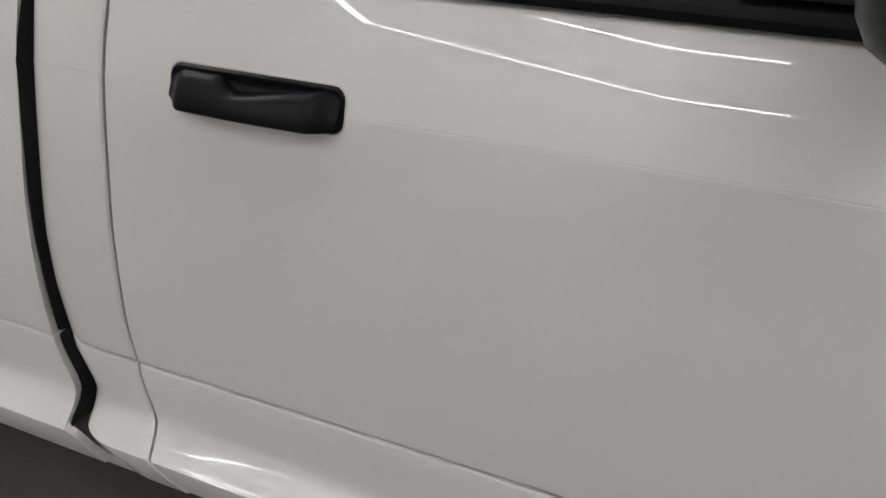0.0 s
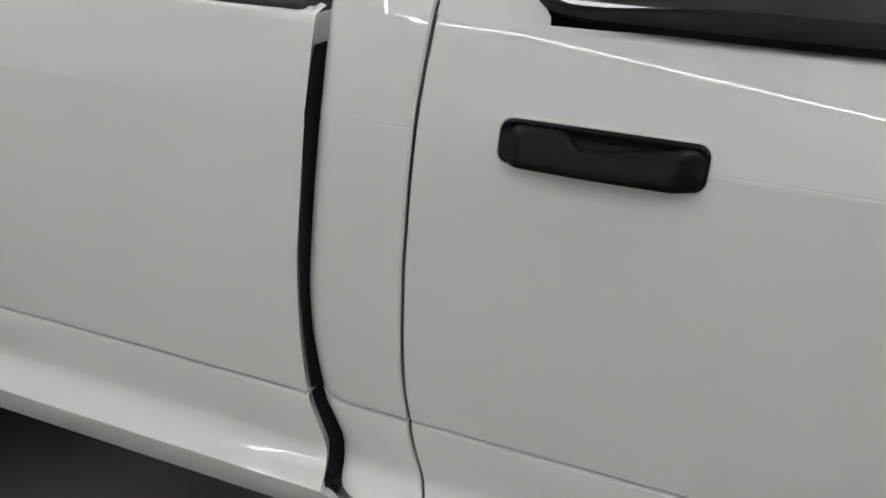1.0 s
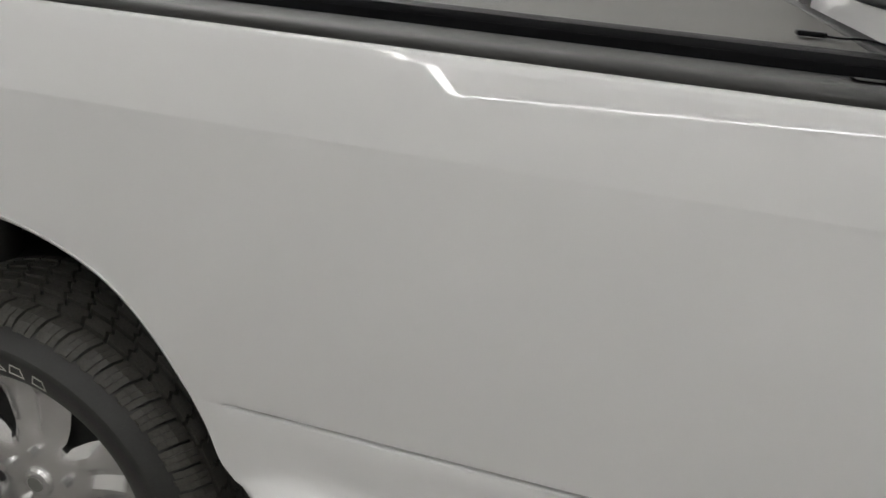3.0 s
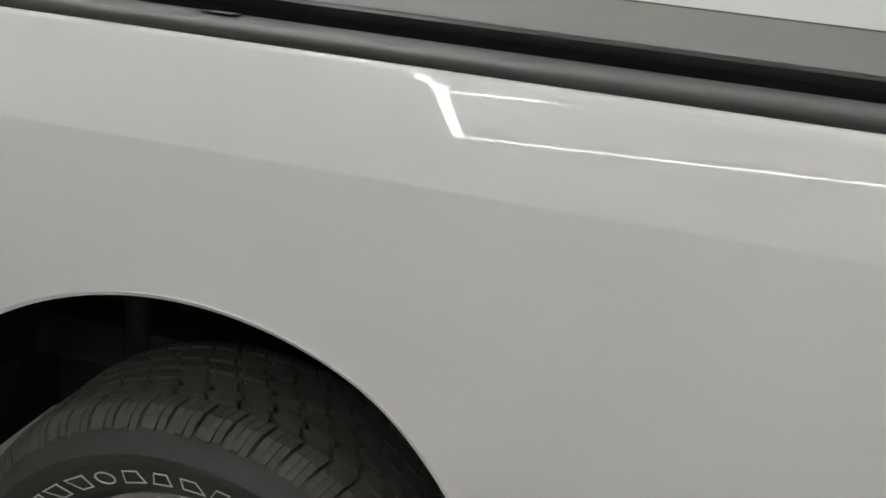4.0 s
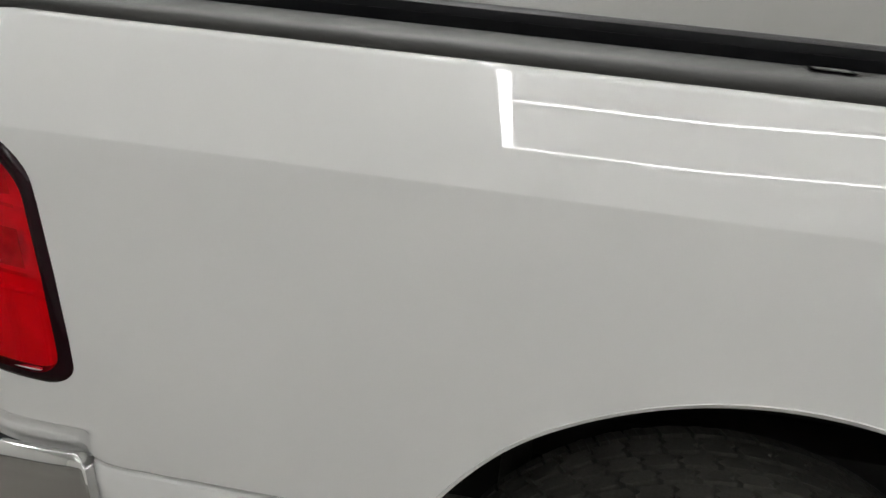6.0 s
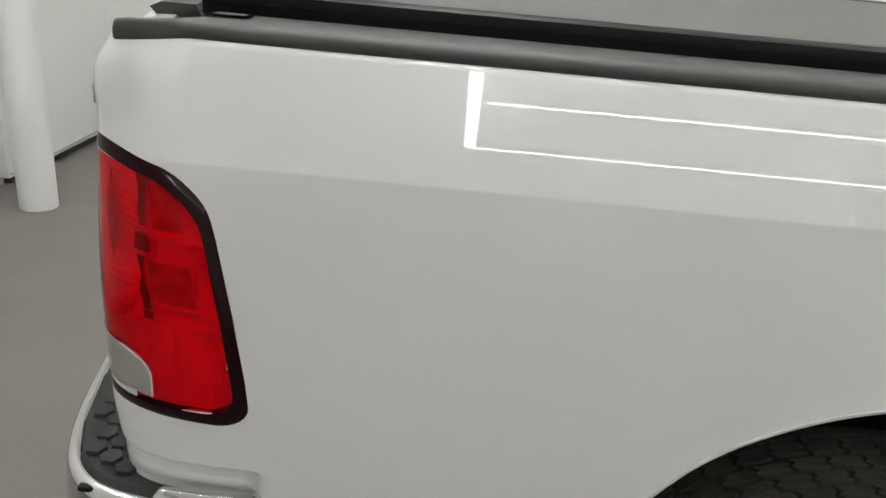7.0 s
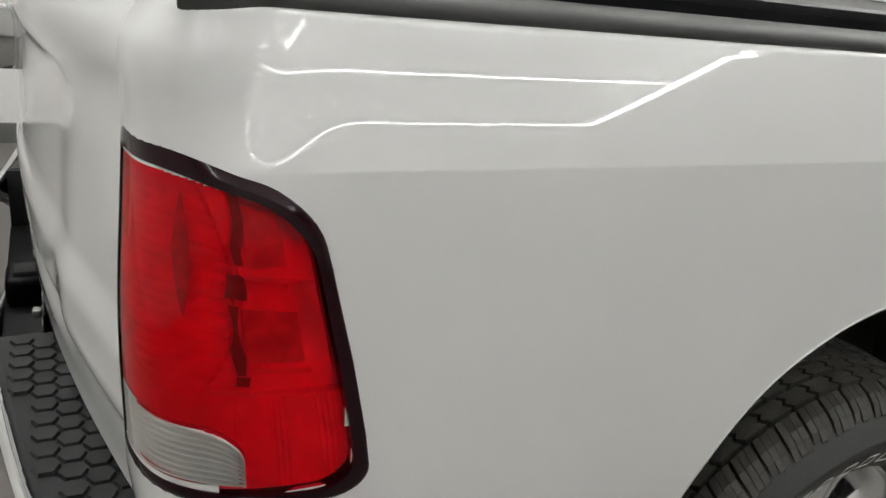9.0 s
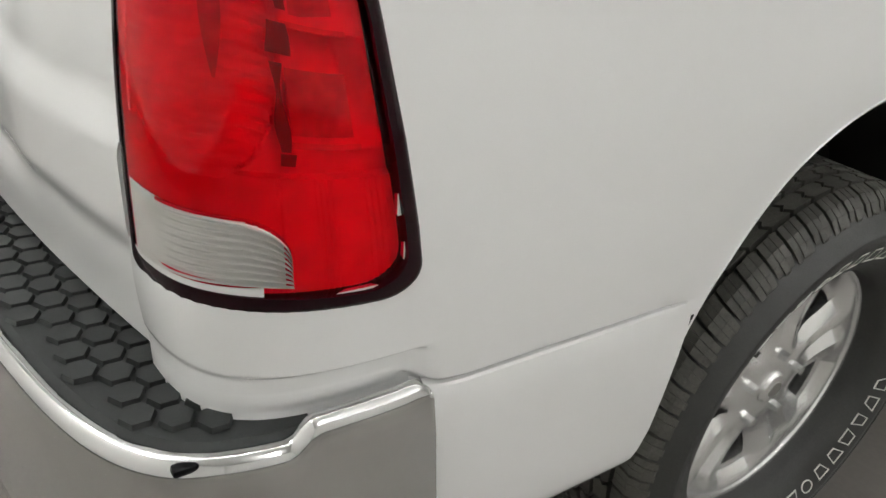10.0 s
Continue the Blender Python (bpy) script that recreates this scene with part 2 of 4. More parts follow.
LOW_CORNER = [(0.0012, 0.764), (0.001, 0.761), (0.001, 0.759), (0.001, 0.757), (0.0025, 0.750), (0.0055, 0.746), (0.0060, 0.742), (0.0045, 0.737), (0.0055, 0.728), (0.009, 0.718), (0.016, 0.708)] + [(0.035, 0.69 - 0.02 * k) for k in range(9)]


def bed_upper(x):
    """The upper section at a place: above the shoulder crease a plane that stands up more towards the front, where the crease dies out."""
    k = 0.070 * max(x + 0.1, 0)
    def above(z):
        return 0.0897 - (1.262 - z) * (0.39 + 0.95 * ((z + 1.262) / 2 - 1.195) - k)
    k_low = above(1.153) / 0.0447
    return [(float(o * k_low if z <= 1.153 else above(z) if z <= 1.262 else o), float(z)) for o, z in UPPER]


def smoothstep(a, b, x):
    t = min(max((x - a) / (b - a), 0), 1)
    return t * t * (3 - 2 * t)


def mix2(a, b, w):
    return [((1 - w) * p[0] + w * q[0], (1 - w) * p[1] + w * q[1]) for p, q in zip(a, b)]


CA, CB, CX, PHI = 0.247, 0.22, -0.74, 84.5


def lane(x=None, phi=None):
    """A station on the bed's plan line: place, inward direction and how far it has turned to the rear."""
    if phi is None:
        return x, 0.0, 0.0, 1.0, 0.0, 0.0
    def place(p):
        q = math.sin(radians(max(p, 0)))
        return Vector((CX - CA * q, CB * (1 - (1 - q**4) ** 0.25)))
    d = (place(phi + 0.5) - place(phi - 0.5)).normalized()
    q = place(phi)
    return q.x, q.y, d.y, -d.x, smoothstep(14, 76, phi), smoothstep(32, 78, phi)


def on_bed(st, off, z):
    px, py, nx, ny, w, late = st
    o = off * (1 - 0.85 * (w + (late - w) * smoothstep(1.09, 1.23, z))) - w * 0.005 * math.exp(-(((z - 1.228) / 0.028) ** 2)) + w * 0.012 * smoothstep(1.24, 1.28, z) - w * 0.006 * math.exp(-(((z - 1.0) / 0.12) ** 2)) + w * 0.008 * smoothstep(0.85, 0.75, z)
    return (px + nx * o, py + ny * o, z)


LEDGE_Z = 0.786  # a soft ledge runs round the corner over the bumper


def bed_column(st):
    x = st[0]
    low = mix2(LOW_REAR, mix2(LOW_ARCH, LOW_FRONT, smoothstep(0.525, 0.61, x)), smoothstep(-0.2, 0.3, x))
    crease = smoothstep(0.495, 0.535, x) + smoothstep(-0.395, -0.435, x)
    low = mix2(PLAIN, low[:9], crease) + low[9:]
    if x < -0.70:
        low = mix2(low, LOW_CORNER, smoothstep(-0.73, -0.80, x))
    ledge = 0.013 * smoothstep(-0.762, -0.785, x)
    return [on_bed(st, o + ledge * smoothstep(LEDGE_Z + 0.004, LEDGE_Z - 0.006, z), z) for o, z in low[::-1] + bed_upper(x)]


STATIONS = [lane(x) for x in np.linspace(1.388, -0.72, 110)] + [lane(phi=p) for p in list(np.linspace(1.5, 54, 30)) + list(np.linspace(56, PHI, 26))]
bed_rows = [bed_column(s) for s in STATIONS]
def bed_nose(z):
    return float(np.interp(z, [0.537, 0.60, 0.612, 0.682, 0.733, 0.812, 0.88, 0.95], [0.115, 0.088, 0.068, 0.046, 0.022, 0.011, 0.004, 0]))


bed_rows = [[(x + bed_nose(z) * smoothstep(1.15, 1.388, x), y, z) for x, y, z in r] for r in bed_rows]
front = [(x - 0.004, y + 0.006, z) for x, y, z in bed_rows[0]]
bed_rows = [[(x, y + 0.010, z) for x, y, z in front], [(x + 0.001, y, z) for x, y, z in front]] + bed_rows


# tail lamp outline on the corner: a runs from the front edge to the tailgate, b from the bottom up
def lamp_phi0(z):
    return np.interp(z, [0.84, 0.908, 0.984, 1.07, 1.13, 1.17], [9.0, 11.3, 15.0, 20.2, 24.5, 27.0])


def lamp_bottom(a):
    return 0.848 + 0.009 * smoothstep(0.1, 0.7, a)


def lamp_top(a):
    return 1.138 + 0.031 * smoothstep(0, 0.75, a)


def lamp_point(a, b, off):
    zb, zt = lamp_bottom(a), lamp_top(a)
    z = zb + (zt - zb) * b
    p0 = lamp_phi0(z)
    st = lane(phi=p0 + (PHI - 0.6 - p0) * a)
    base = np.interp(z, [q[1] for q in UPPER], [q[0] for q in UPPER])
    return on_bed(st, base + off, z)


def lamp_ab(phi, z):
    p0 = lamp_phi0(z)
    a = (phi - p0) / (PHI - 0.6 - p0)
    if a < 0:
        return -1, 0
    zb = lamp_bottom(a)
    return a, (z - zb) / (lamp_top(a) - zb)


def cut(bm, cutter):
    """The mesh of bm with the closed cutter taken out of it."""
    obs = []
    for b in (bm, cutter):
        me = bpy.data.meshes.new("cut")
        bmesh.ops.recalc_face_normals(b, faces=b.faces)
        b.to_mesh(me)
        b.free()
        obs.append(new("cut", me))
    mod = obs[0].modifiers.new("cut", "BOOLEAN")
    mod.operation, mod.object, mod.solver = "DIFFERENCE", obs[1], "FAST"
    me = bpy.data.meshes.new_from_object(obs[0].evaluated_get(bpy.context.evaluated_depsgraph_get()))
    for o in obs:
        d = o.data
        bpy.data.objects.remove(o)
        bpy.data.meshes.remove(d)
    return me


AX, AZ, AR = 0.047, 0.455, 0.508


def arch_ring():
    pts = []
    for a in np.linspace(27, 152, 70):
        q = AR - 0.021 * smoothstep(64, 32, a) - 0.021 * smoothstep(122, 150, a)
        pts.append((AX + q * math.cos(radians(a)), AZ + q * math.sin(radians(a))))
    return pts


arch_line = [(0.80, 0.40), (0.72, 0.530), (0.628, 0.561), (0.593, 0.580), (0.560, 0.598), (0.522, 0.612), (0.500, 0.636), (0.490, 0.655)] + arch_ring() + [(-0.389, 0.66), (-0.396, 0.60), (-0.404, 0.55), (-0.418, 0.51), (-0.45, 0.465), (-0.50, 0.40)]


def bed_flank(name, flip):
    f = (lambda r: mirror(r)) if flip else (lambda r: r)
    bm = sheet(f(bed_rows))
    gone = []
    for face in bm.faces:
        c = face.calc_center_median()
        y = 2 * MID - c.y if flip else c.y
        if c.x < CX - 0.03 and 0.80 < c.z < 1.18:
            r4 = (max(CX - c.x, 0) / CA / max((CB - y) / CB, 1e-3)) ** 4
            phi = math.degrees(math.asin((r4 / (1 + r4)) ** 0.25))
            a, b = lamp_ab(phi, c.z)
            if a > 0.055 and 0.045 < b < 0.95 and not (a < 0.26 and b > 0.80 and ((a - 0.26) / 0.19) ** 2 + ((b - 0.80) / 0.13) ** 2 > 1):
                gone.append(face)
    bmesh.ops.delete(bm, geom=gone, context="FACES")
    bmesh.ops.recalc_face_normals(bm, faces=bm.faces)
    if sum(fc.normal.y * fc.calc_area() for fc in bm.faces) * (1 if flip else -1) < 0:
        bmesh.ops.reverse_faces(bm, faces=bm.faces)
    bmesh.ops.solidify(bm, geom=bm.faces[:], thickness=0.006)
    y0, y1 = (2 * MID - 0.3, 2 * MID + 0.3) if flip else (-0.3, 0.3)
    cutter = tube([[(x, y, z) for x, z in arch_line] for y in (y0, y1)])
    return part_mesh(name, cut(bm, cutter), PAINT, truck, "white painted bed side panel with wheel arch", 30)


bed_flank("bed_side", False)
bed_flank("bed_side", True)


def arch_lip(flip):
    pts = arch_ring() + [(-0.389, 0.66)]
    rows = []
    for x, z in pts:
        off = np.interp(z, [q[1] for q in UPPER], [q[0] for q in UPPER])
        d = Vector((x - AX, z - AZ)).normalized()
        rows.append([(x + d.x * 0.004, off - 0.0015, z + d.y * 0.004), (x - d.x * 0.002, off + 0.002, z - d.y * 0.002), (x - d.x * 0.002, off + 0.030, z - d.y * 0.002), (x + d.x * 0.004, off + 0.032, z + d.y * 0.004)])
    part("arch_lip", sheet(mirror(rows) if flip else rows, True), PAINT, truck)


for fl in (False, True):
    arch_lip(fl)


# ------------------------------------------------ cab and door
DOOR_Z = [0.54, 0.59, 0.645, 0.72, 0.808, 0.944, 1.067, 1.14, 1.20, 1.263, 1.311]
DOOR_X = [1.668, 1.632, 1.601, 1.577, 1.560, 1.551, 1.549, 1.550, 1.552, 1.556, 1.560]
door_edge = curve(list(zip(DOOR_Z, DOOR_X)), 8)


def door_x(z):
    return float(np.interp(z, [p[0] for p in door_edge], [p[1] for p in door_edge]))


def cab_x(z):
    return 1.414 + float(np.interp(z, [0.56, 0.60, 0.644, 0.683, 0.728, 0.824, 0.90, 1.05, 1.17], [0.120, 0.087, 0.065, 0.051, 0.026, 0.007, 0, 0.003, 0.008]))


CAB_SECTION = LOW_FRONT[::-1] + [tuple(p) for p in CAB_UPPER]
CAB_Z, CAB_O = [p[1] for p in CAB_UPPER] + [1.62, 1.80], [p[0] for p in CAB_UPPER] + [0.207, 0.310]


def cab_off(x, z):
    """Inward offset of the cab's side at a place: the shoulder, then the lean of the pillars."""
    if z <= 1.155:
        return float(np.interp(z, CAB_Z, CAB_O))
    k = 0.11 * min(max((2.25 - x) / 0.6, 0), 1)
    h = min(z, 1.285)
    return 0.0452 + (h - 1.155) * (0.39 + 0.95 * ((h + 1.155) / 2 - 1.22) - k) + 0.385 * max(z - 1.285, 0) + 0.35 * max(z - 1.6, 0) ** 1.6


def frame_x(z):
    return door_x(z) if z < 1.30 else 1.5588 + 0.09 * (z - 1.30)


PILLAR_Z = [float(z) for z in np.linspace(1.31, 1.80, 12)]


def cab_panel(name, xa, xb, n, flip, parent, label, lo=0, edges=(True, True), round_edge=False):
    cols = []
    section = CAB_SECTION + ([(0, z) for z in PILLAR_Z] if round_edge else [])
    for i in range(n + 1):
        u = i / n
        col = []
        for k, (o, z) in list(enumerate(section))[lo:]:
            x = xa(z) + (xb(z) - xa(z)) * u
            if z > 1.08:
                o = cab_off(x, z) + (0.008 * smoothstep(1.283, 1.291, z) * smoothstep(1.74, 1.82, x) if z < 1.30 else 0)
            col.append((x, o, z))
        cols.append(col)
    first, final = cols[0], cols[-1]
    if round_edge:
        turn = []
        for k in range(9):
            a = radians(90 * k / 8)
            turn.append([(x - 0.026 + 0.082 * (1 - math.sin(a)), y + 0.050 * (1 - math.cos(a)), z) for x, y, z in first])
        cols = turn[::-1] + [[(x + 0.056 + (xb(p[2]) - x - 0.056) * u, y, z) for (x, y, z), p in zip(first, first)] for u in (0.25, 0.5, 0.75, 1)]
        cols[-1] = final
    elif edges[0]:
        cols = [[(x + 0.003, y + 0.028, z) for x, y, z in first], [(x, y + 0.003, z) for x, y, z in first], [(x + 0.003, y, z) for x, y, z in first]] + cols[1:]
    if edges[1]:
        cols = cols[:-1] + [[(x - 0.003, y, z) for x, y, z in final], [(x, y + 0.003, z) for x, y, z in final], [(x - 0.003, y + 0.028, z) for x, y, z in final]]
    bm = thick(sheet(mirror(cols) if flip else cols), 0.001)
    return part(name, bm, PAINT, parent, label, 30)


doors = []
for fl in (False, True):
    cab_panel("cab_corner_panel", cab_x, lambda z: frame_x(z) - 0.0025, 6, fl, truck, "white painted rear corner panel of the cab", round_edge=True)
    doors.append(cab_panel("door", lambda z: door_x(z) + 0.0025, lambda z: 2.66 + 0.02 * (1.3 - z), 40, fl, truck, "white painted front door with black pull handle", lo=2))
    cab_panel("front_fender", lambda z: 2.667 + 0.02 * (1.3 - z), lambda z: 4.35, 30, fl, truck, "white painted front fender")
    for xj in (lambda z: door_x(z), lambda z: 2.6635 + 0.02 * (1.3 - z)):
        jamb = [[(xj(z) + dx, o + 0.012, z) for o, z in CAB_SECTION[3:]] for dx in (-0.02, 0.02)]
        part("door_jamb", sheet(mirror(jamb) if fl else jamb), SEAM, truck)
door = doors[0]

# closing parts between bed and cab
part("cab_back", box(1.432, 1.44, 0.14, 1.86, 0.56, 1.36), PAINT, truck, "white painted back of the cab", 0)
# a black sheet stands in for the shade deep between bed and cab
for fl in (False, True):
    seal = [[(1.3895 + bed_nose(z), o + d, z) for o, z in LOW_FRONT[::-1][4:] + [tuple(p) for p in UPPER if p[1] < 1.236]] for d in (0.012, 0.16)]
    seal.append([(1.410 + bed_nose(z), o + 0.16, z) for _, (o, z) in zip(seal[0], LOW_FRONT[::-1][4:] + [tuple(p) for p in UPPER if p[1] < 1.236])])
    part("gap_shade", thick(sheet(mirror(seal) if fl else seal), 0.002), CAVITY_SHADE, truck, "black sheet painted in for the deep shade between bed and cab")
part("bed_front_wall", box(1.34, 1.372, 0.11, 1.89, 0.60, 1.268, 0.008), PAINT, truck, "white painted front wall of the bed")
part("bed_floor", box(-0.74, 1.37, 0.14, 1.86, 0.99, 1.01), LINER, truck, "", 0)
part("rocker_sill", box(1.45, 2.75, 0.0, 0.06, 0.50, 0.556, 0.008), PAINT, truck)
part("rocker_sill", box(1.45, 2.75, 1.94, 2.0, 0.50, 0.556, 0.008), PAINT, truck)


# greenhouse
def green(z, x=2.0):
    return cab_off(x, z)


for fl in (False, True):
    f = mirror if fl else (lambda r: r)
    zs = [1.291, 1.30] + PILLAR_Z
    stile = [[(frame_x(z) + 0.003, green(z, 1.58) + 0.02, z) for z in zs]] + [[(frame_x(z) + 0.0025 + (1.667 + 0.035 * smoothstep(1.34, 1.295, z) - frame_x(z) - 0.0025) * w, green(z, frame_x(z) + 0.08 * w), z) for z in zs] for w in np.linspace(0, 1, 8)]
    part("window_stile", thick(sheet(f(stile)), 0.001), PAINT, doors[int(fl)], "white painted door frame")
    part("stile_jamb", sheet(f([[(frame_x(z) + d, green(z, 1.58) + 0.014, z) for z in zs] for d in (-0.02, 0.02)])), SEAM, truck)
    pane = [[(x, green(z, x) + 0.012, z) for x in np.linspace(1.655, 2.75 - (z - 1.3) * 1.1, 12)] for z in np.linspace(1.30, 1.74, 10)]
    part("side_window", sheet(f(pane)), GLASS, doors[int(fl)], "dark tinted side window glass")
    # belt moulding: a soft black strip that curls up round the rear corner of the window
    line = [(2.70, 1.300), (2.40, 1.300), (2.0, 1.301), (1.80, 1.302), (1.735, 1.304), (1.70, 1.311), (1.678, 1.329), (1.668, 1.358), (1.664, 1.42), (1.664, 1.70)]
    pts = curve(line, 6)
    rows = []
    for i, p in enumerate(pts):
        d = pts[min(i + 1, len(pts) - 1)] - pts[max(i - 1, 0)]
        nrm = np.array([d[1], -d[0]]) / np.hypot(*d)
        if i == 0:
            nrm = np.array([0.0, 1.0])
        ring = []
        for u, o in ((-0.011, 0.004), (-0.009, -0.006), (0.0, -0.010), (0.012, -0.006), (0.022, 0.006), (0.020, 0.02)):
            q = p + nrm * u * (0.32 + 0.68 * smoothstep(1.66, 1.92, p[0]))
            ring.append((q[0], green(q[1], q[0]) + o, q[1]))
        rows.append(ring)
    part("belt_moulding", sheet(f(rows), True), BLACK, doors[int(fl)], "soft black window seal")
    header = [[(x, green(z) - 0.002, z) for z in np.linspace(1.725, 1.80, 5)] for x in np.linspace(1.66, 2.5, 10)]
    part("roof_rail", thick(sheet(f(header)), 0.01), PAINT, truck)
    post = [[(2.75 - (z - 1.3) * 1.1 + dx, green(z) + dy, z) for z in np.linspace(1.30, 1.80, 10)] for dx, dy in ((-0.03, 0.004), (0.03, -0.002), (0.09, 0.03), (0.05, 0.06))]
    part("windscreen_pillar", sheet(f(post)), PAINT, truck)
roof = [[(x, y, 1.80 + 0.075 * math.sin(math.pi * (y - 0.27) / 1.46) ** 0.6 * smoothstep(1.38, 1.6, x) * smoothstep(2.45, 2.0, x) + 0.0) for y in np.linspace(0.27, 1.73, 24)] for x in np.linspace(1.42, 2.30, 16)]
part("roof", thick(sheet(roof), 0.02), PAINT, truck, "white painted cab roof")
part("windscreen", sheet([[(2.27 + (1.80 - z) * 1.1, y, z) for y in np.linspace(0.28 - (1.8 - z) * 0.38, 1.72 + (1.8 - z) * 0.38, 10)] for z in np.linspace(1.28, 1.81, 8)]), GLASS, truck)
hood = [[(x, y, 1.29 - 0.10 * smoothstep(3.2, 4.35, x) + 0.03 * math.sin(math.pi * (y - 0.07) / 1.86)) for y in np.linspace(0.07, 1.93, 20)] for x in np.linspace(2.80, 4.35, 16)]
part("hood", thick(sheet(hood), 0.01), PAINT, truck, "white painted hood")
part("grille_panel", box(4.33, 4.40, 0.02, 1.98, 0.55, 1.20, 0.02), BLACK, truck)
for fl in (False, True):
    back = [[(1.438, green(z, 1.44) + 0.028, z), (1.438, max(0.34, green(z, 1.44) + 0.05), z)] for z in np.linspace(1.33, 1.79, 8)]
    part("cab_back_upper", thick(sheet(mirror(back) if fl else back), 0.006), PAINT, truck)
part("cab_back_top", box(1.43, 1.446, 0.32, 1.68, 1.72, 1.80, 0.004), PAINT, truck)
part("rear_window", box(1.434, 1.440, 0.30, 1.70, 1.35, 1.73), GLASS, truck, "dark tinted rear window of the cab", 0)
part("rear_window_seal", box(1.424, 1.436, 0.30, 1.70, 1.34, 1.362, 0.004), BLACK, truck)
part("cab_interior", box(1.46, 2.7, 0.16, 1.84, 0.6, 1.22, 0.05), LINER, truck, "dark cab interior")
part("bench_seat", box(1.50, 1.66, 0.25, 1.75, 1.2, 1.62, 0.05, 3), LINER, truck, "dark grey bench seat back")

# ------------------------------------------------ bed rails and tonneau cover
RAIL_SECTION = [(0.125, 1.262), (0.1005, 1.2745), (0.0985, 1.279), (0.100, 1.286), (0.106, 1.291), (0.118, 1.2935), (0.16, 1.2945), (0.196, 1.2940), (0.204, 1.290), (0.206, 1.262)]
rail_x = [1.366, 1.362, 1.356] + list(np.linspace(1.34, -0.74, 60))


def rail(flip):
    rows = []
    for i, x in enumerate(rail_x):
        k = (0.9, 0.97, 1.0)[i] if i < 3 else 1.0
        rows.append([(x, 0.16 + (o - 0.16) * k, 1.262 + (z - 1.262) * k) for o, z in RAIL_SECTION])
    for phi in list(np.linspace(4, 66, 26)) + [67.5, 68.7, 69.4]:
        st = lane(phi=phi)
        w = st[4]
        row = []
        for o, z in RAIL_SECTION:
            k = {67.5: 0.97, 68.7: 0.85, 69.4: 0.6}.get(phi, 1.0)
            q = on_bed(st, 0.16 + (o - 0.16) * k, 1.262)
            row.append((q[0], q[1], 1.262 + (z - 1.262) * k))
        rows.append(row)
    bm = tube(mirror(rows) if flip else rows)
    return part("bed_rail_cap", bm, RAIL, truck, "dark grey textured plastic bed rail cap", 40)


caps = [rail(False), rail(True)]
# flat dark plates paint the shade inside the stake pocket openings
for x in (1.246, 0.002, -0.868):
    bm = sheet([[(x, 0.148, 1.2962), (x + 0.050, 0.148, 1.2962)], [(x + 0.003, 0.182, 1.2962), (x + 0.050, 0.182, 1.2962)]])
    bmesh.ops.solidify(bm, geom=bm.faces[:], thickness=0.002)
    pocket = part("stake_pocket", bm, CAVITY_SHADE, caps[0], "stake pocket, its shaded opening painted as a flat dark plate", 0)
    part("pocket_insert", box(x + 0.007, x + 0.045, 0.157, 0.176, 1.2963, 1.2972, 0.0003), RAIL, pocket)

section = [(0.212, 1.262), (0.210, 1.300), (0.214, 1.312), (0.224, 1.318), (0.246, 1.3185), (0.250, 1.3165), (0.262, 1.3165), (0.60, 1.319), (1.0, 1.320), (1.40, 1.319), (1.738, 1.3165), (1.750, 1.3165), (1.754, 1.3185), (1.776, 1.318), (1.786, 1.312), (1.790, 1.300), (1.788, 1.262)]
rows = [[(x, y, z) for y, z in section] for x in [1.318, 1.312] + list(np.linspace(1.30, -0.87, 40)) + [-0.885, -0.89]]
cover = part("tonneau_cover", tube(rows), VINYL, truck, "black vinyl tonneau cover over the bed", 30)
for y0, y1 in ((0.2085, 0.2125), (1.7875, 1.7915)):
    part("side_rail", box(-0.88, 1.31, y0, y1, 1.262, 1.306), BLACK, cover, "black side rail of the cover", 0)
for fl in (False, True):
    fold = [[(x, y, z) for y, z in ((0.2095, 1.290), (0.2090, 1.306), (0.2120, 1.3165), (0.2230, 1.3212), (0.2420, 1.3208), (0.2470, 1.3175), (0.230, 1.312))] for x in [1.321, 1.319] + list(np.linspace(1.312, -0.885, 30)) + [-0.891]]
    part("edge_fold", tube(mirror(fold) if fl else fold), BLACK, cover, "black folded edge of the cover", 40)
part("front_fold", box(1.286, 1.3235, 0.214, 1.786, 1.296, 1.3222, 0.007, 3), BLACK, cover, "black folded front edge of the cover")
part("front_seal", box(1.3, 1.335, 0.215, 1.785, 1.262, 1.315, 0.008), BLACK, cover)
strap = curve([(1.315, 0.34, 1.3215), (1.29, 0.36, 1.324), (1.26, 0.355, 1.3225), (1.235, 0.375, 1.322)], 6)
part("strap", tube([[(p[0] + dx, p[1] + dy, p[2] + dz) for dx, dy, dz in ((0, -0.008, 0), (0, 0.008, 0), (0, 0.008, 0.003), (0, -0.008, 0.003))] for p in strap]), BLACK, cover, "black hold-down strap")
part("buckle", box(1.205, 1.245, 0.362, 0.39, 1.3205, 1.328, 0.002), BLACK, cover, "black plastic buckle")

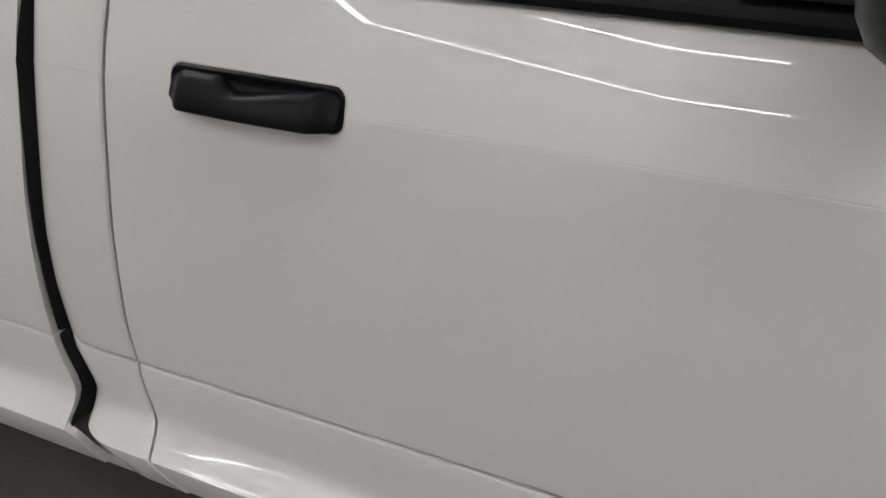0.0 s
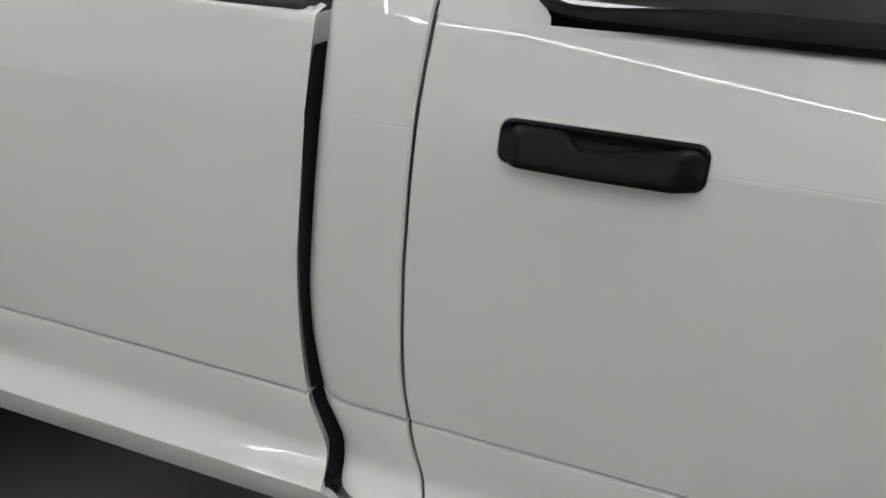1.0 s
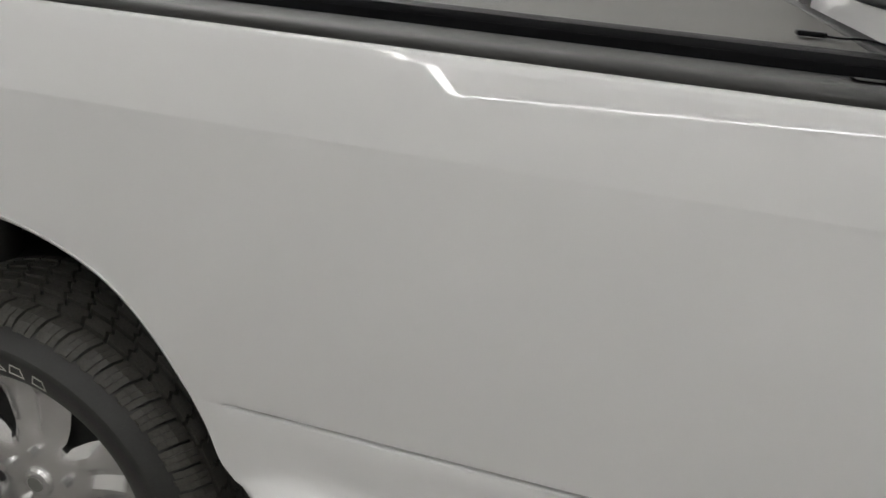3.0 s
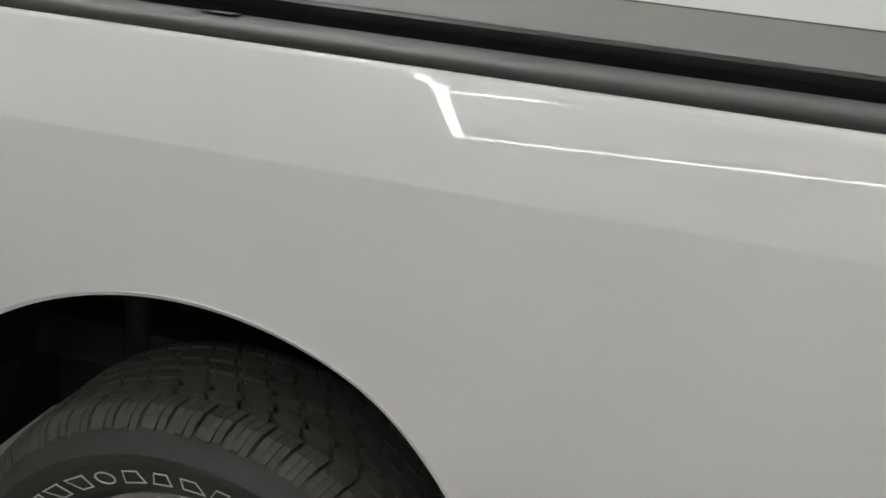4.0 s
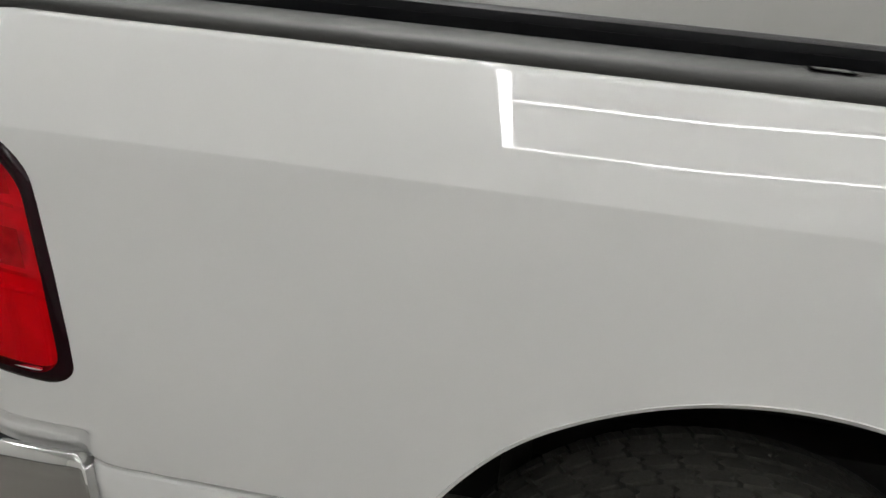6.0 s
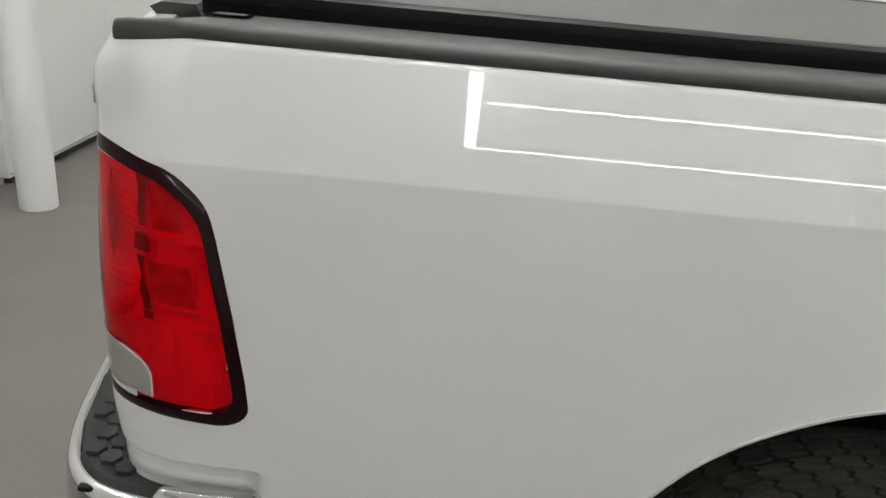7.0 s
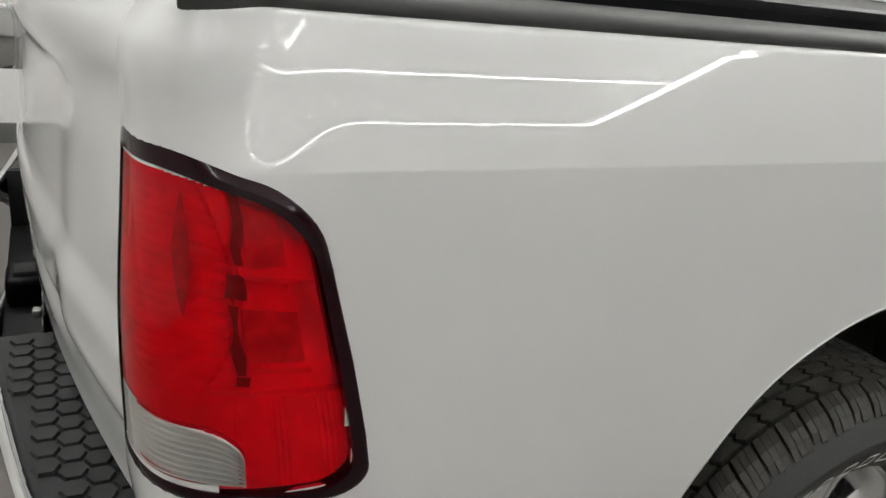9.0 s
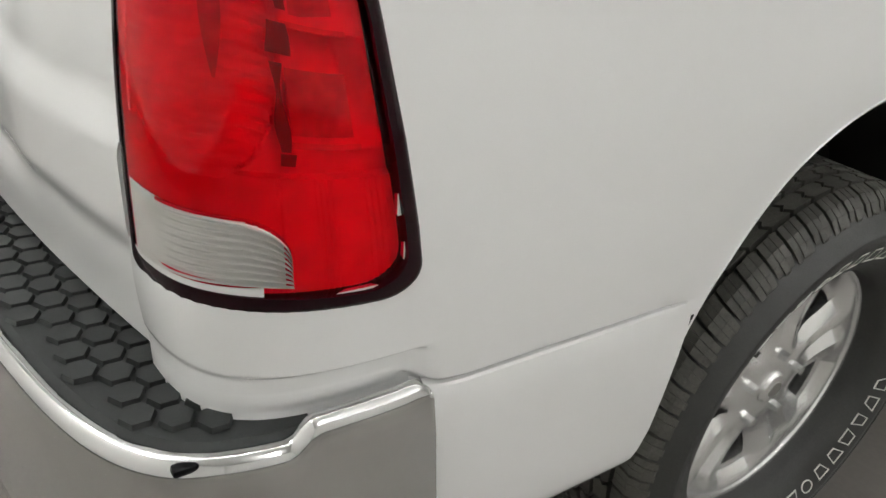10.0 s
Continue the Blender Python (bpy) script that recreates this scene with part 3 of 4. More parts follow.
# ------------------------------------------------ tail lamps
def round_rect(inset_a, inset_b, ra, rb, n=8):
    """A rounded rectangle in the lamp's own a, b units, counter-clockwise."""
    a0, a1, b0, b1 = inset_a[0], 1 - inset_a[1], inset_b[0], 1 - inset_b[1]
    pts = []
    for (ca, cb, s), r in zip((((a0, b0, 180)), (a1, b0, 270), (a1, b1, 0), (a0, b1, 90)), (1.0, 0.25, 0.25, 1.7)):
        qa, qb = ra * r, rb * r
        oa = ca + (qa if ca == a0 else -qa)
        ob_ = cb + (qb if cb == b0 else -qb)
        for k in range(n + 1):
            t = radians(s + 90 * k / n)
            pts.append((oa + qa * math.cos(t), ob_ + qb * math.sin(t)))
    full = []
    for k, (p, q) in enumerate(zip(pts, pts[1:] + pts[:1])):
        m = 14 if k % (n + 1) == n else 1
        full += [(p[0] + (q[0] - p[0]) * h / m, p[1] + (q[1] - p[1]) * h / m) for h in range(m)]
    return full


def clear_top(a, a0=0.40):
    w = max(a0 + 0.17 - a, 0) / 0.17
    return 0.250 + 0.008 * (a - a0) / 0.6 - 0.10 * (1 - math.sqrt(max(1 - w * w, 0)))


def in_clear(a, b):
    return 0.425 < a < 0.95 and 0.075 < b < clear_top(a) - 0.010


def tail_lamp(flip):
    f = mirror if flip else (lambda r: r)
    n = len(round_rect((0, 0), (0, 0), 0.14, 0.10))
    rings = []
    for ia, ib, off in (((-0.012, -0.0), (-0.012, -0.012), 0.014), ((-0.012, 0.0), (-0.012, -0.012), 0.003), ((-0.002, 0.004), (0.0, 0.0), -0.0015), ((0.022, 0.012), (0.018, 0.026), -0.0045),
                        ((0.044, 0.020), (0.040, 0.042), -0.0045), ((0.047, 0.022), (0.042, 0.045), 0.012)):
        rings.append([lamp_point(a, b, off) for a, b in round_rect(ia, ib, 0.14, 0.10)][:n])
    m = min(len(r) for r in rings)
    rings = [r if len(r) == m else [r[int(i * len(r) / m)] for i in range(m)] for r in rings]
    lamp = part("tail_lamp", sheet(f(rings), True), LAMP_RIM, truck, "red tail lamp with dark smoked border and clear reversing pane", 40)
    A, B = 96, 130
    ga, gb = np.linspace(0.041, 0.984, A + 1), np.linspace(0.038, 0.961, B + 1)
    def inside(a, b):
        for b0, ra, rb in ((0.038, 0.14, 0.10), (0.961, 0.238, 0.17)):
            ca, cb = 0.041 + ra, b0 + (rb if b0 < 0.5 else -rb)
            if a < ca and (b - cb) * (b0 - 0.5) > 0 and ((a - ca) / ra) ** 2 + ((b - cb) / rb) ** 2 > 1:
                return False
        return True
    def skin(off, keep):
        bm = bmesh.new()
        vs = {}
        for i in range(A):
            for j in range(B):
                a, b = (ga[i] + ga[i + 1]) / 2, (gb[j] + gb[j + 1]) / 2
                if keep(a, b):
                    q = []
                    for ii, jj in ((i, j), (i + 1, j), (i + 1, j + 1), (i, j + 1)):
                        if (ii, jj) not in vs:
                            p = lamp_point(ga[ii], gb[jj], off(ga[ii], gb[jj]) if callable(off) else off)
                            vs[(ii, jj)] = bm.verts.new(f([[p]])[0][0])
                        q.append(vs[(ii, jj)])
                    bm.faces.new(q)
        return bm
    part("red_lens", skin(0.0015, lambda a, b: inside(a, b) and not in_clear(a, b)), RED_LENS, lamp, "glossy transparent red lens", 60)
    def bowl(a, b):
        return math.hypot((a - 0.68) / 0.29, (b - 0.66) / 0.32)
    def depth(a, b):
        d = 0.014 + 0.004 * math.sin(3.1 * b + 2 * a)
        r = bowl(a, b)
        if r < 1:
            d = 0.006 + 0.044 * (1 - r * r) ** 0.5 + 0.0022 * math.sin(b * 200)
        elif 0.06 < a < 0.37 and 0.43 < b < 0.94:
            q = (b - 0.43) / 0.29
            d = 0.008 + 0.034 * (q % 1.0) ** 1.3 * smoothstep(0.06, 0.16, a) + 0.010 * (a - 0.06)
        elif b < 0.36:
            d = 0.010 + 0.0006 * math.sin(a * 300)
        return d
    part("lamp_back", skin(depth, lambda a, b: inside(a, b) and not in_clear(a, b)), LAMP_BODY, lamp)
    def patch(name, mat, b0, b1, lo, hi, off, label="", na=10, nb=24):
        rows = [[lamp_point(lo(b) + (hi(b) - lo(b)) * i / na, b, off(i / na, b) if callable(off) else off) for i in range(na + 1)] for b in np.linspace(b0, b1, nb + 1)]
        return part(name, sheet(f(rows)), mat, lamp, label, 50)
    # divider between the bowl and the steps beside it, and a painted dark reflection
    for b0, b1, a0, wa in ((0.76, 0.955, 0.330, 0.045), (0.66, 0.73, 0.345, 0.075), (0.43, 0.64, 0.375, 0.035), (0.395, 0.425, 0.355, 0.06)):
        patch("baffle", LAMP_DARK, b0, b1, lambda b, q=a0: q - 0.010 * math.sin(30 * b), lambda b, q=a0 + wa: q + 0.008 * math.sin(41 * b), 0.004, "dark divider behind the lens")
    patch("baffle", LAMP_CELL, 0.47, 0.63, lambda b: 0.15, lambda b: 0.365, 0.008, "dim cell behind the lens")
    patch("baffle", LAMP_CELL, 0.75, 0.93, lambda b: 0.16, lambda b: 0.325, 0.012, "dim cell behind the lens")
    # dim spindle that paints a dark reflection into the bowl
    patch("bowl_reflection", LAMP_CELL, 0.57, 0.90, lambda b: 0.615 - 0.035 * math.sin(math.pi * (b - 0.57) / 0.33), lambda b: 0.625 + 0.035 * math.sin(math.pi * (b - 0.57) / 0.33), 0.020, "dim patch painted as a dark reflection in the bowl")
    for b0, b1, a0, a1 in ((0.440, 0.456, 0.135, 0.40), (0.722, 0.736, 0.13, 0.36)):
        patch("light_bar", REFLECT, b0, b1, lambda b, q=a0: q, lambda b, q=a1: q, 0.0045, "bright bar behind the lens", 10, 3)
    # reversing pane with a rounded corner: ribbed silver behind a clear front
    def clear_rows(off, a0=0.40, a1=0.965, nb=72):
        cols = []
        for a in [a0 + (a1 - a0) * (i / 40) ** 1.6 for i in range(41)]:
            lo = 0.066 - 0.010 * smoothstep(0.5, 1, a)
            hi = clear_top(a)
            cols.append([lamp_point(a, lo + (hi - lo) * k / nb, off(a, k / nb) if callable(off) else off) for k in range(nb + 1)])
        return cols
    part("reversing_reflector", sheet(f(clear_rows(lambda a, k: 0.003 + 0.0060 * math.cos(k * 2 * math.pi * 9 + 2.5 * a) * smoothstep(0.88, 0.74, a) - 0.002 * smoothstep(0.80, 0.86, a)))), REFLECT, lamp, "ribbed silver reflector", 80)
    part("clear_lens", sheet(f(clear_rows(-0.0034, nb=12))), CLEAR_LENS, lamp, "clear reversing lamp pane", 60)
    return lamp


tail_lamp(False)
tail_lamp(True)


# ------------------------------------------------ tailgate
def gate_x(y, z):
    v = abs(y - MID) / 0.83
    x = -1.083 + 0.104 * v * v
    x -= 0.006 * math.exp(-(((z - 1.228) / 0.028) ** 2)) - 0.012 * smoothstep(1.24, 1.28, z) + 0.006 * math.exp(-(((z - 1.0) / 0.12) ** 2)) - 0.008 * smoothstep(0.85, 0.75, z)
    # sunk middle field with slanting ends
    end = 0.30 + 0.16 * (1.17 - z)
    x += 0.011 * smoothstep(end - 0.02, end + 0.11, min(y, 2 - y)) * smoothstep(1.185, 1.16, z) * smoothstep(0.80, 0.86, z)
    x -= 0.012 * smoothstep(0.99, 0.94, z) * smoothstep(0.84, 0.88, z)
    return x


zs = np.linspace(0.748, 1.272, 60)
rows = [[(gate_x(y, z) + 0.02, y, z) for z in zs] for y in (0.1425,)] + [[(gate_x(y, z), y, z) for z in zs] for y in np.linspace(0.144, 1.856, 124)] + [[(gate_x(1.856, z) + 0.02, 1.8575, z) for z in zs]]
rows = [[(r[0][0] + 0.03, r[0][1], r[0][2] - 0.004)] + r + [(r[-1][0] + 0.012, r[-1][1], r[-1][2] + 0.006), (r[-1][0] + 0.05, r[-1][1], r[-1][2] + 0.008)] for r in rows]
gate = part("tailgate", thick(sheet(rows), 0.004), PAINT, truck, "white painted sculpted tailgate", 25)
part("gate_top_cap", tube([[(x + 0.012 - 0.088 * (1 - (abs(y - MID) / 0.83) ** 2), y, z) for x, z in ((-0.96, 1.277), (-0.97, 1.287), (-0.955, 1.294), (-0.91, 1.294), (-0.902, 1.277))] for y in np.linspace(0.255, 1.745, 20)]), RAIL, gate, "dark grey plastic cap along the tailgate top")
part("handle_bezel", box(-1.106, -1.06, 0.86, 1.14, 1.07, 1.17, 0.008, 3), CHROME, gate, "chrome tailgate handle bezel")
part("pull", box(-1.118, -1.088, 0.89, 1.11, 1.09, 1.15, 0.01, 3), BLACK, gate, "black tailgate pull")
part("gate_gap", box(-0.968, -0.950, 0.100, 1.900, 0.76, 1.25), SEAM, gate, "", 0)

# ------------------------------------------------ rear bumper and step pad
B_LINE = [(-0.754, -0.01), (-0.782, -0.013), (-0.819, -0.014), (-0.854, -0.0135), (-0.874, -0.013), (-0.909, -0.011), (-0.959, -0.001), (-1.001, 0.02), (-1.037, 0.062), (-1.064, 0.125), (-1.087, 0.215), (-1.11, 0.34), (-1.136, 0.52), (-1.172, 0.75), (-1.196, 1.0)]
half_line = curve(B_LINE, 6)


def bump_top(x):
    return 0.734 + 0.021 * smoothstep(-0.908, -0.884, x)


def bumper_rows():
    rows = []
    for i, p in enumerate(half_line):
        d = half_line[min(i + 1, len(half_line) - 1)] - half_line[max(i - 1, 0)]
        n = np.array([-d[1], d[0]]) / np.hypot(*d)   # outward
        n = -n if n @ (np.array([-0.6, 1.0]) - p) > 0 else n
        zt = bump_top(p[0])
        row = []
        for o, z in ((-0.016, zt - 0.012), (-0.016, zt - 0.002), (-0.012, zt + 0.001), (-0.005, zt), (0.0, zt - 0.006), (0.003, zt - 0.016), (0.006, zt - 0.06), (0.007, 0.60), (0.006, 0.54), (0.0, 0.48), (-0.012, 0.45), (-0.04, 0.44)):
            row.append((p[0] + n[0] * o, p[1] + n[1] * o, z))
        rows.append(row)
    rows = [[(x + 0.02 * smoothstep(-0.84, -0.76, x) * (0.76 - z) / 0.16 - 0.016 * smoothstep(-0.84, -0.76, x), y, z) for x, y, z in r] for r in rows]
    rows = [[(x, y, min(z, bump_top(x) - 0.016 * (1 - math.sqrt(max(1 - (max(x + 0.790, 0) / 0.020) ** 2, 0))) + 0.001)) for x, y, z in r] for r in rows]
    lead = [[(x + 0.004, y + 0.012, z) for x, y, z in rows[0]]]
    other = [[(x, 2 * MID - y, z) for x, y, z in r] for r in (lead + rows)[::-1]]
    return lead + rows + other[1:]


bumper = part("rear_bumper", sheet(bumper_rows()), CHROME, truck, "polished chrome rear bumper wrapping the corner", 50)

plug_at = min(half_line, key=lambda p: abs(p[0] + 0.985) + (p[1] > 0.2))
part("plug", box(plug_at[0] - 0.011, plug_at[0] + 0.011, plug_at[1] - 0.0035, plug_at[1] + 0.008, bump_top(plug_at[0]) - 0.009, bump_top(plug_at[0]) - 0.001, 0.003), BLACK, bumper, "small black plastic plug")

pad_out = [p for p in half_line if p[0] < -0.87]
pad_rows = []
for i, p in enumerate(pad_out):
    t = np.array([-0.895, 0.16]) if p[1] < 0.16 else np.array([-0.895, p[1]])
    d = (t - p) / np.hypot(*(t - p))
    a = p + d * 0.017
    pad_rows.append([(a[0], a[1], 0.718), (a[0], a[1], 0.731), (*(a + d * 0.006), 0.7365), (*(a + d * 0.05), 0.7375), (*(a + (t - a) * 0.6), 0.7375), (*t, 0.7375), (*t, 0.718)])
pad_rows = [r for r in pad_rows if r[0][1] < 0.60]


def pad_half(flip):
    pad = part("step_pad", thick(sheet(mirror(pad_rows) if flip else pad_rows), 0.002), PAD, truck, "black plastic bumper step pad with hexagon tread", 30)
    return pad


pads = [pad_half(False), pad_half(True)]
part("bumper_recess", box(-1.136, -0.971, 0.60, 1.40, 0.555, 0.60, 0.006), PAD, truck, "black plastic recess in the middle of the bumper")
for y in (0.595, 1.405):
    part("recess_wall", box(-1.134, -0.971, y - 0.006, y + 0.006, 0.56, 0.735, 0.003), PAD, truck)
part("recess_back", box(-0.996, -0.971, 0.60, 1.40, 0.56, 0.73, 0.003), PAD, truck)
part("receiver_frame", box(-1.131, -1.061, 0.955, 1.045, 0.601, 0.66, 0.012, 3), BLACK, truck, "black square receiver surround")
part("receiver_socket", box(-1.116, -1.076, 0.975, 1.025, 0.640, 0.668, 0.004), FRAME, truck, "dark steel receiver socket")
plate = part("plate_panel", box(-1.063, -1.057, 0.64, 0.94, 0.602, 0.745, 0.004), BLACK, truck, "black plate panel with white bars and two wing bolts")
for k, (y0, y1, z0, z1) in enumerate(((0.66, 0.735, 0.685, 0.715), (0.75, 0.80, 0.685, 0.715), (0.815, 0.90, 0.685, 0.715), (0.67, 0.89, 0.655, 0.667))):
    part("white_bar", box(-1.065, -1.064, y0, y1, z0, z1), WHITE_INK, plate, "", 0)
for y in (0.67, 0.91):
    part("bolt", box(-1.077, -1.064, y - 0.008, y + 0.008, 0.725, 0.741, 0.004), STEEL, plate)

# ------------------------------------------------ wheels
WR, WC, WX = 0.399, 0.398, 0.056
def revolve(profile, n=144, bm=None):
    """Turns a profile of (radius, depth) about the wheel's axis."""
    rows = [[(r * math.cos(t), y, r * math.sin(t)) for r, y in profile] for t in np.linspace(0, 2 * math.pi, n, endpoint=False)]
    rows.append(rows[0])
    bm = sheet(rows, False, bm)
    bmesh.ops.remove_doubles(bm, verts=bm.verts, dist=1e-6)
    return bm


def tread_blocks():
    bm = bmesh.new()
    base = WR - 0.0155
    def block(corners):
        lo = [bm.verts.new(((base - 0.002 if r0 is None else r0) * math.cos(t), y, (base - 0.002 if r0 is None else r0) * math.sin(t))) for t, y, r, r0 in corners]
        hi = [bm.verts.new((r * math.cos(t), y, r * math.sin(t))) for t, y, r, r0 in corners]
        n = len(lo)
        bm.faces.new(hi)
        for i in range(n):
            j = (i + 1) % n
            bm.faces.new((lo[i], lo[j], hi[j], hi[i]))
    n = 58
    pitch = 2 * math.pi / n
    for side in (0, 1):
        fy = (lambda y: y) if side == 0 else (lambda y: 0.265 - y)
        for k in range(n):
            t0 = k * pitch
            # shoulder block, wrapped over the edge, cut by two narrow sipes
            for a, b in ((0.0, 0.280), (0.300, 0.570), (0.590, 0.870)):
                s, e = t0 + a * pitch, t0 + b * pitch
                sk = 0.18 * pitch
                lng = 0.014 if a == 0.300 else 0.022 if k % 2 else 0.018
                block([(s, fy(0.061), WR - 0.0005, None), (e, fy(0.061), WR - 0.0005, None), (e + sk, fy(0.038), WR - 0.004, None), (s + sk, fy(0.038), WR - 0.004, None)])
                block([(s + sk, fy(0.0382), WR - 0.0042, None), (e + sk, fy(0.0382), WR - 0.0042, None), (e + sk * 1.5, fy(0.0235), WR - 0.010 - lng * 0.2, WR - 0.022), (s + sk * 1.5, fy(0.0235), WR - 0.010 - lng * 0.2, WR - 0.022)])
                block([(s + sk * 1.5, fy(0.0237), WR - 0.0102 - lng * 0.2, WR - 0.022), (e + sk * 1.5, fy(0.0237), WR - 0.0102 - lng * 0.2, WR - 0.022), (e + sk * 1.9, fy(0.0125), WR - 0.012 - lng, WR - 0.016 - lng), (s + sk * 1.9, fy(0.0125), WR - 0.012 - lng, WR - 0.016 - lng)])
    m = 52
    pitch = 2 * math.pi / m
    for rib, (ya, yb) in enumerate(((0.0690, 0.0975), (0.1060, 0.1280), (0.1365, 0.1585), (0.167, 0.1955))):
        for k in range(m):
            t0 = (k + 0.37 * rib) * pitch
            g, z = 0.085 * pitch, 0.16 * pitch
            ym = (ya + yb) / 2
            block([(t0 + g, ya, WR, None), (t0 + g + z, ym - 0.003, WR, None), (t0 + g, ym + 0.003, WR, None), (t0 + g + z, yb, WR, None), (t0 + pitch - g + z, yb, WR, None), (t0 + pitch - g, ym + 0.003, WR, None), (t0 + pitch - g + z, ym - 0.003, WR, None), (t0 + pitch - g, ya, WR, None)])
    return bm


TYRE = [(0.230, 0.115), (0.232, 0.085), (0.240, 0.072), (0.247, 0.060), (0.250, 0.043), (0.256, 0.030), (0.268, 0.019), (0.286, 0.0085), (0.31, -0.002), (0.328, -0.0075), (0.338, -0.0085), (0.342, -0.0070), (0.345, -0.0100), (0.351, -0.0055), (0.360, 0.003), (0.366, 0.010), (0.374, 0.020), (0.380, 0.031), (0.3825, 0.043), (0.3835, 0.060)]
TYRE_FULL = TYRE + [(r, 0.265 - y) for r, y in TYRE[::-1]]

SPOKES = 5
def wheel_face():
    """The cast face: five broad forked spokes, slim windows between them near the hub."""
    radii = [0.030, 0.045, 0.060, 0.078, 0.096, 0.106, 0.125, 0.145, 0.168, 0.182, 0.194, 0.206, 0.222, 0.239]
    def half(r):
        if r < 0.10 or r > 0.194:
            return 4.0 if r < 0.15 else 12.0
        return np.interp(r, [0.10, 0.125, 0.168, 0.194], [2.5, 7.0, 11.5, 12.0])
    us = [-1, -0.75, -0.5, -0.26, -0.25, -0.12, 0, 0.12, 0.25, 0.26, 0.5, 0.75, 1.0]
    bm = bmesh.new()
    grid = {}
    def vert(s, i, j):
        if (s, i, j) not in grid:
            u, r = us[i], radii[j]
            h = half(r)
            ang = u / 0.25 * h if abs(u) <= 0.25 else math.copysign(h + (abs(u) - 0.25) / 0.75 * (36 - h), u)
            t = radians(90 + 36 + s * 72 + ang)
            edge = max(0, (abs(u) - 0.25) / 0.75)          # 0 at the window, 1 on the spoke's axis
            y = np.interp(r, [0.03, 0.06, 0.09, 0.15, 0.20, 0.222, 0.239], [0.070, 0.071, 0.074, 0.075, 0.071, 0.068, 0.069])
            y += 0.020 * max(1 - edge / 0.40, 0) * smoothstep(0.080, 0.12, r) * smoothstep(0.234, 0.20, r)
            y += 0.014 * max(1 - abs(edge - 1.0) / 0.30, 0) * smoothstep(0.09, 0.12, r) * smoothstep(0.234, 0.19, r)
            grid[(s, i, j)] = bm.verts.new((r * math.cos(t), y, r * math.sin(t)))
        return grid[(s, i, j)]
    for s in range(SPOKES):
        for i in range(len(us) - 1):
            for j in range(len(radii) - 1):
                um, rm = (us[i] + us[i + 1]) / 2, (radii[j] + radii[j + 1]) / 2
                if abs(um) < 0.25 and 0.10 < rm < 0.194:
                    continue
                bm.faces.new((vert(s, i, j), vert(s, i + 1, j), vert(s, i + 1, j + 1), vert(s, i, j + 1)))
    bmesh.ops.remove_doubles(bm, verts=bm.verts, dist=1e-5)
    bmesh.ops.recalc_face_normals(bm, faces=bm.faces)
    if sum(f.normal.y * f.calc_area() for f in bm.faces) > 0:
        bmesh.ops.reverse_faces(bm, faces=bm.faces)
    bmesh.ops.solidify(bm, geom=bm.faces[:], thickness=0.022)
    return bm


def hollow(outline, w, h, t, slant, rc, mid):
    """A flat hollow mark with the given outline, bent along a circle of radius rc, centred on the angle mid."""
    def p(x, y, d):
        a = mid - (x + slant * y) / rc
        return ((rc + y) * math.cos(a), float(np.interp(rc + y, [q[0] for q in TYRE], [q[1] for q in TYRE])) + d, (rc + y) * math.sin(a))
    bm = bmesh.new()
    inner = [(x * (1 - 2.2 * t / w), y * (1 - 2.2 * t / h)) for x, y in outline]
    n = len(outline)
    rings = [[bm.verts.new(p(x * w, y * h, d)) for x, y in o] for o, d in ((outline, 0.008), (outline, -0.0014), (inner, -0.0014), (inner, 0.008))]
    for u, v in zip(rings, rings[1:]):
        for i in range(n):
            bm.faces.new((u[i], u[(i + 1) % n], v[(i + 1) % n], v[i]))
    return bm


OUTLINES = [[(0.5 * math.cos(radians(a)), 0.5 * math.sin(radians(a))) for a in range(0, 360, 30)],
            [(-0.5, -0.5), (0.5, -0.5), (0.5, 0.5), (-0.5, 0.5)],
            [(-0.5, -0.5), (0.5, -0.5), (0.32, 0.5), (-0.32, 0.5)],
            [(-0.32, -0.5), (0.32, -0.5), (0.5, 0.5), (-0.5, 0.5)]]


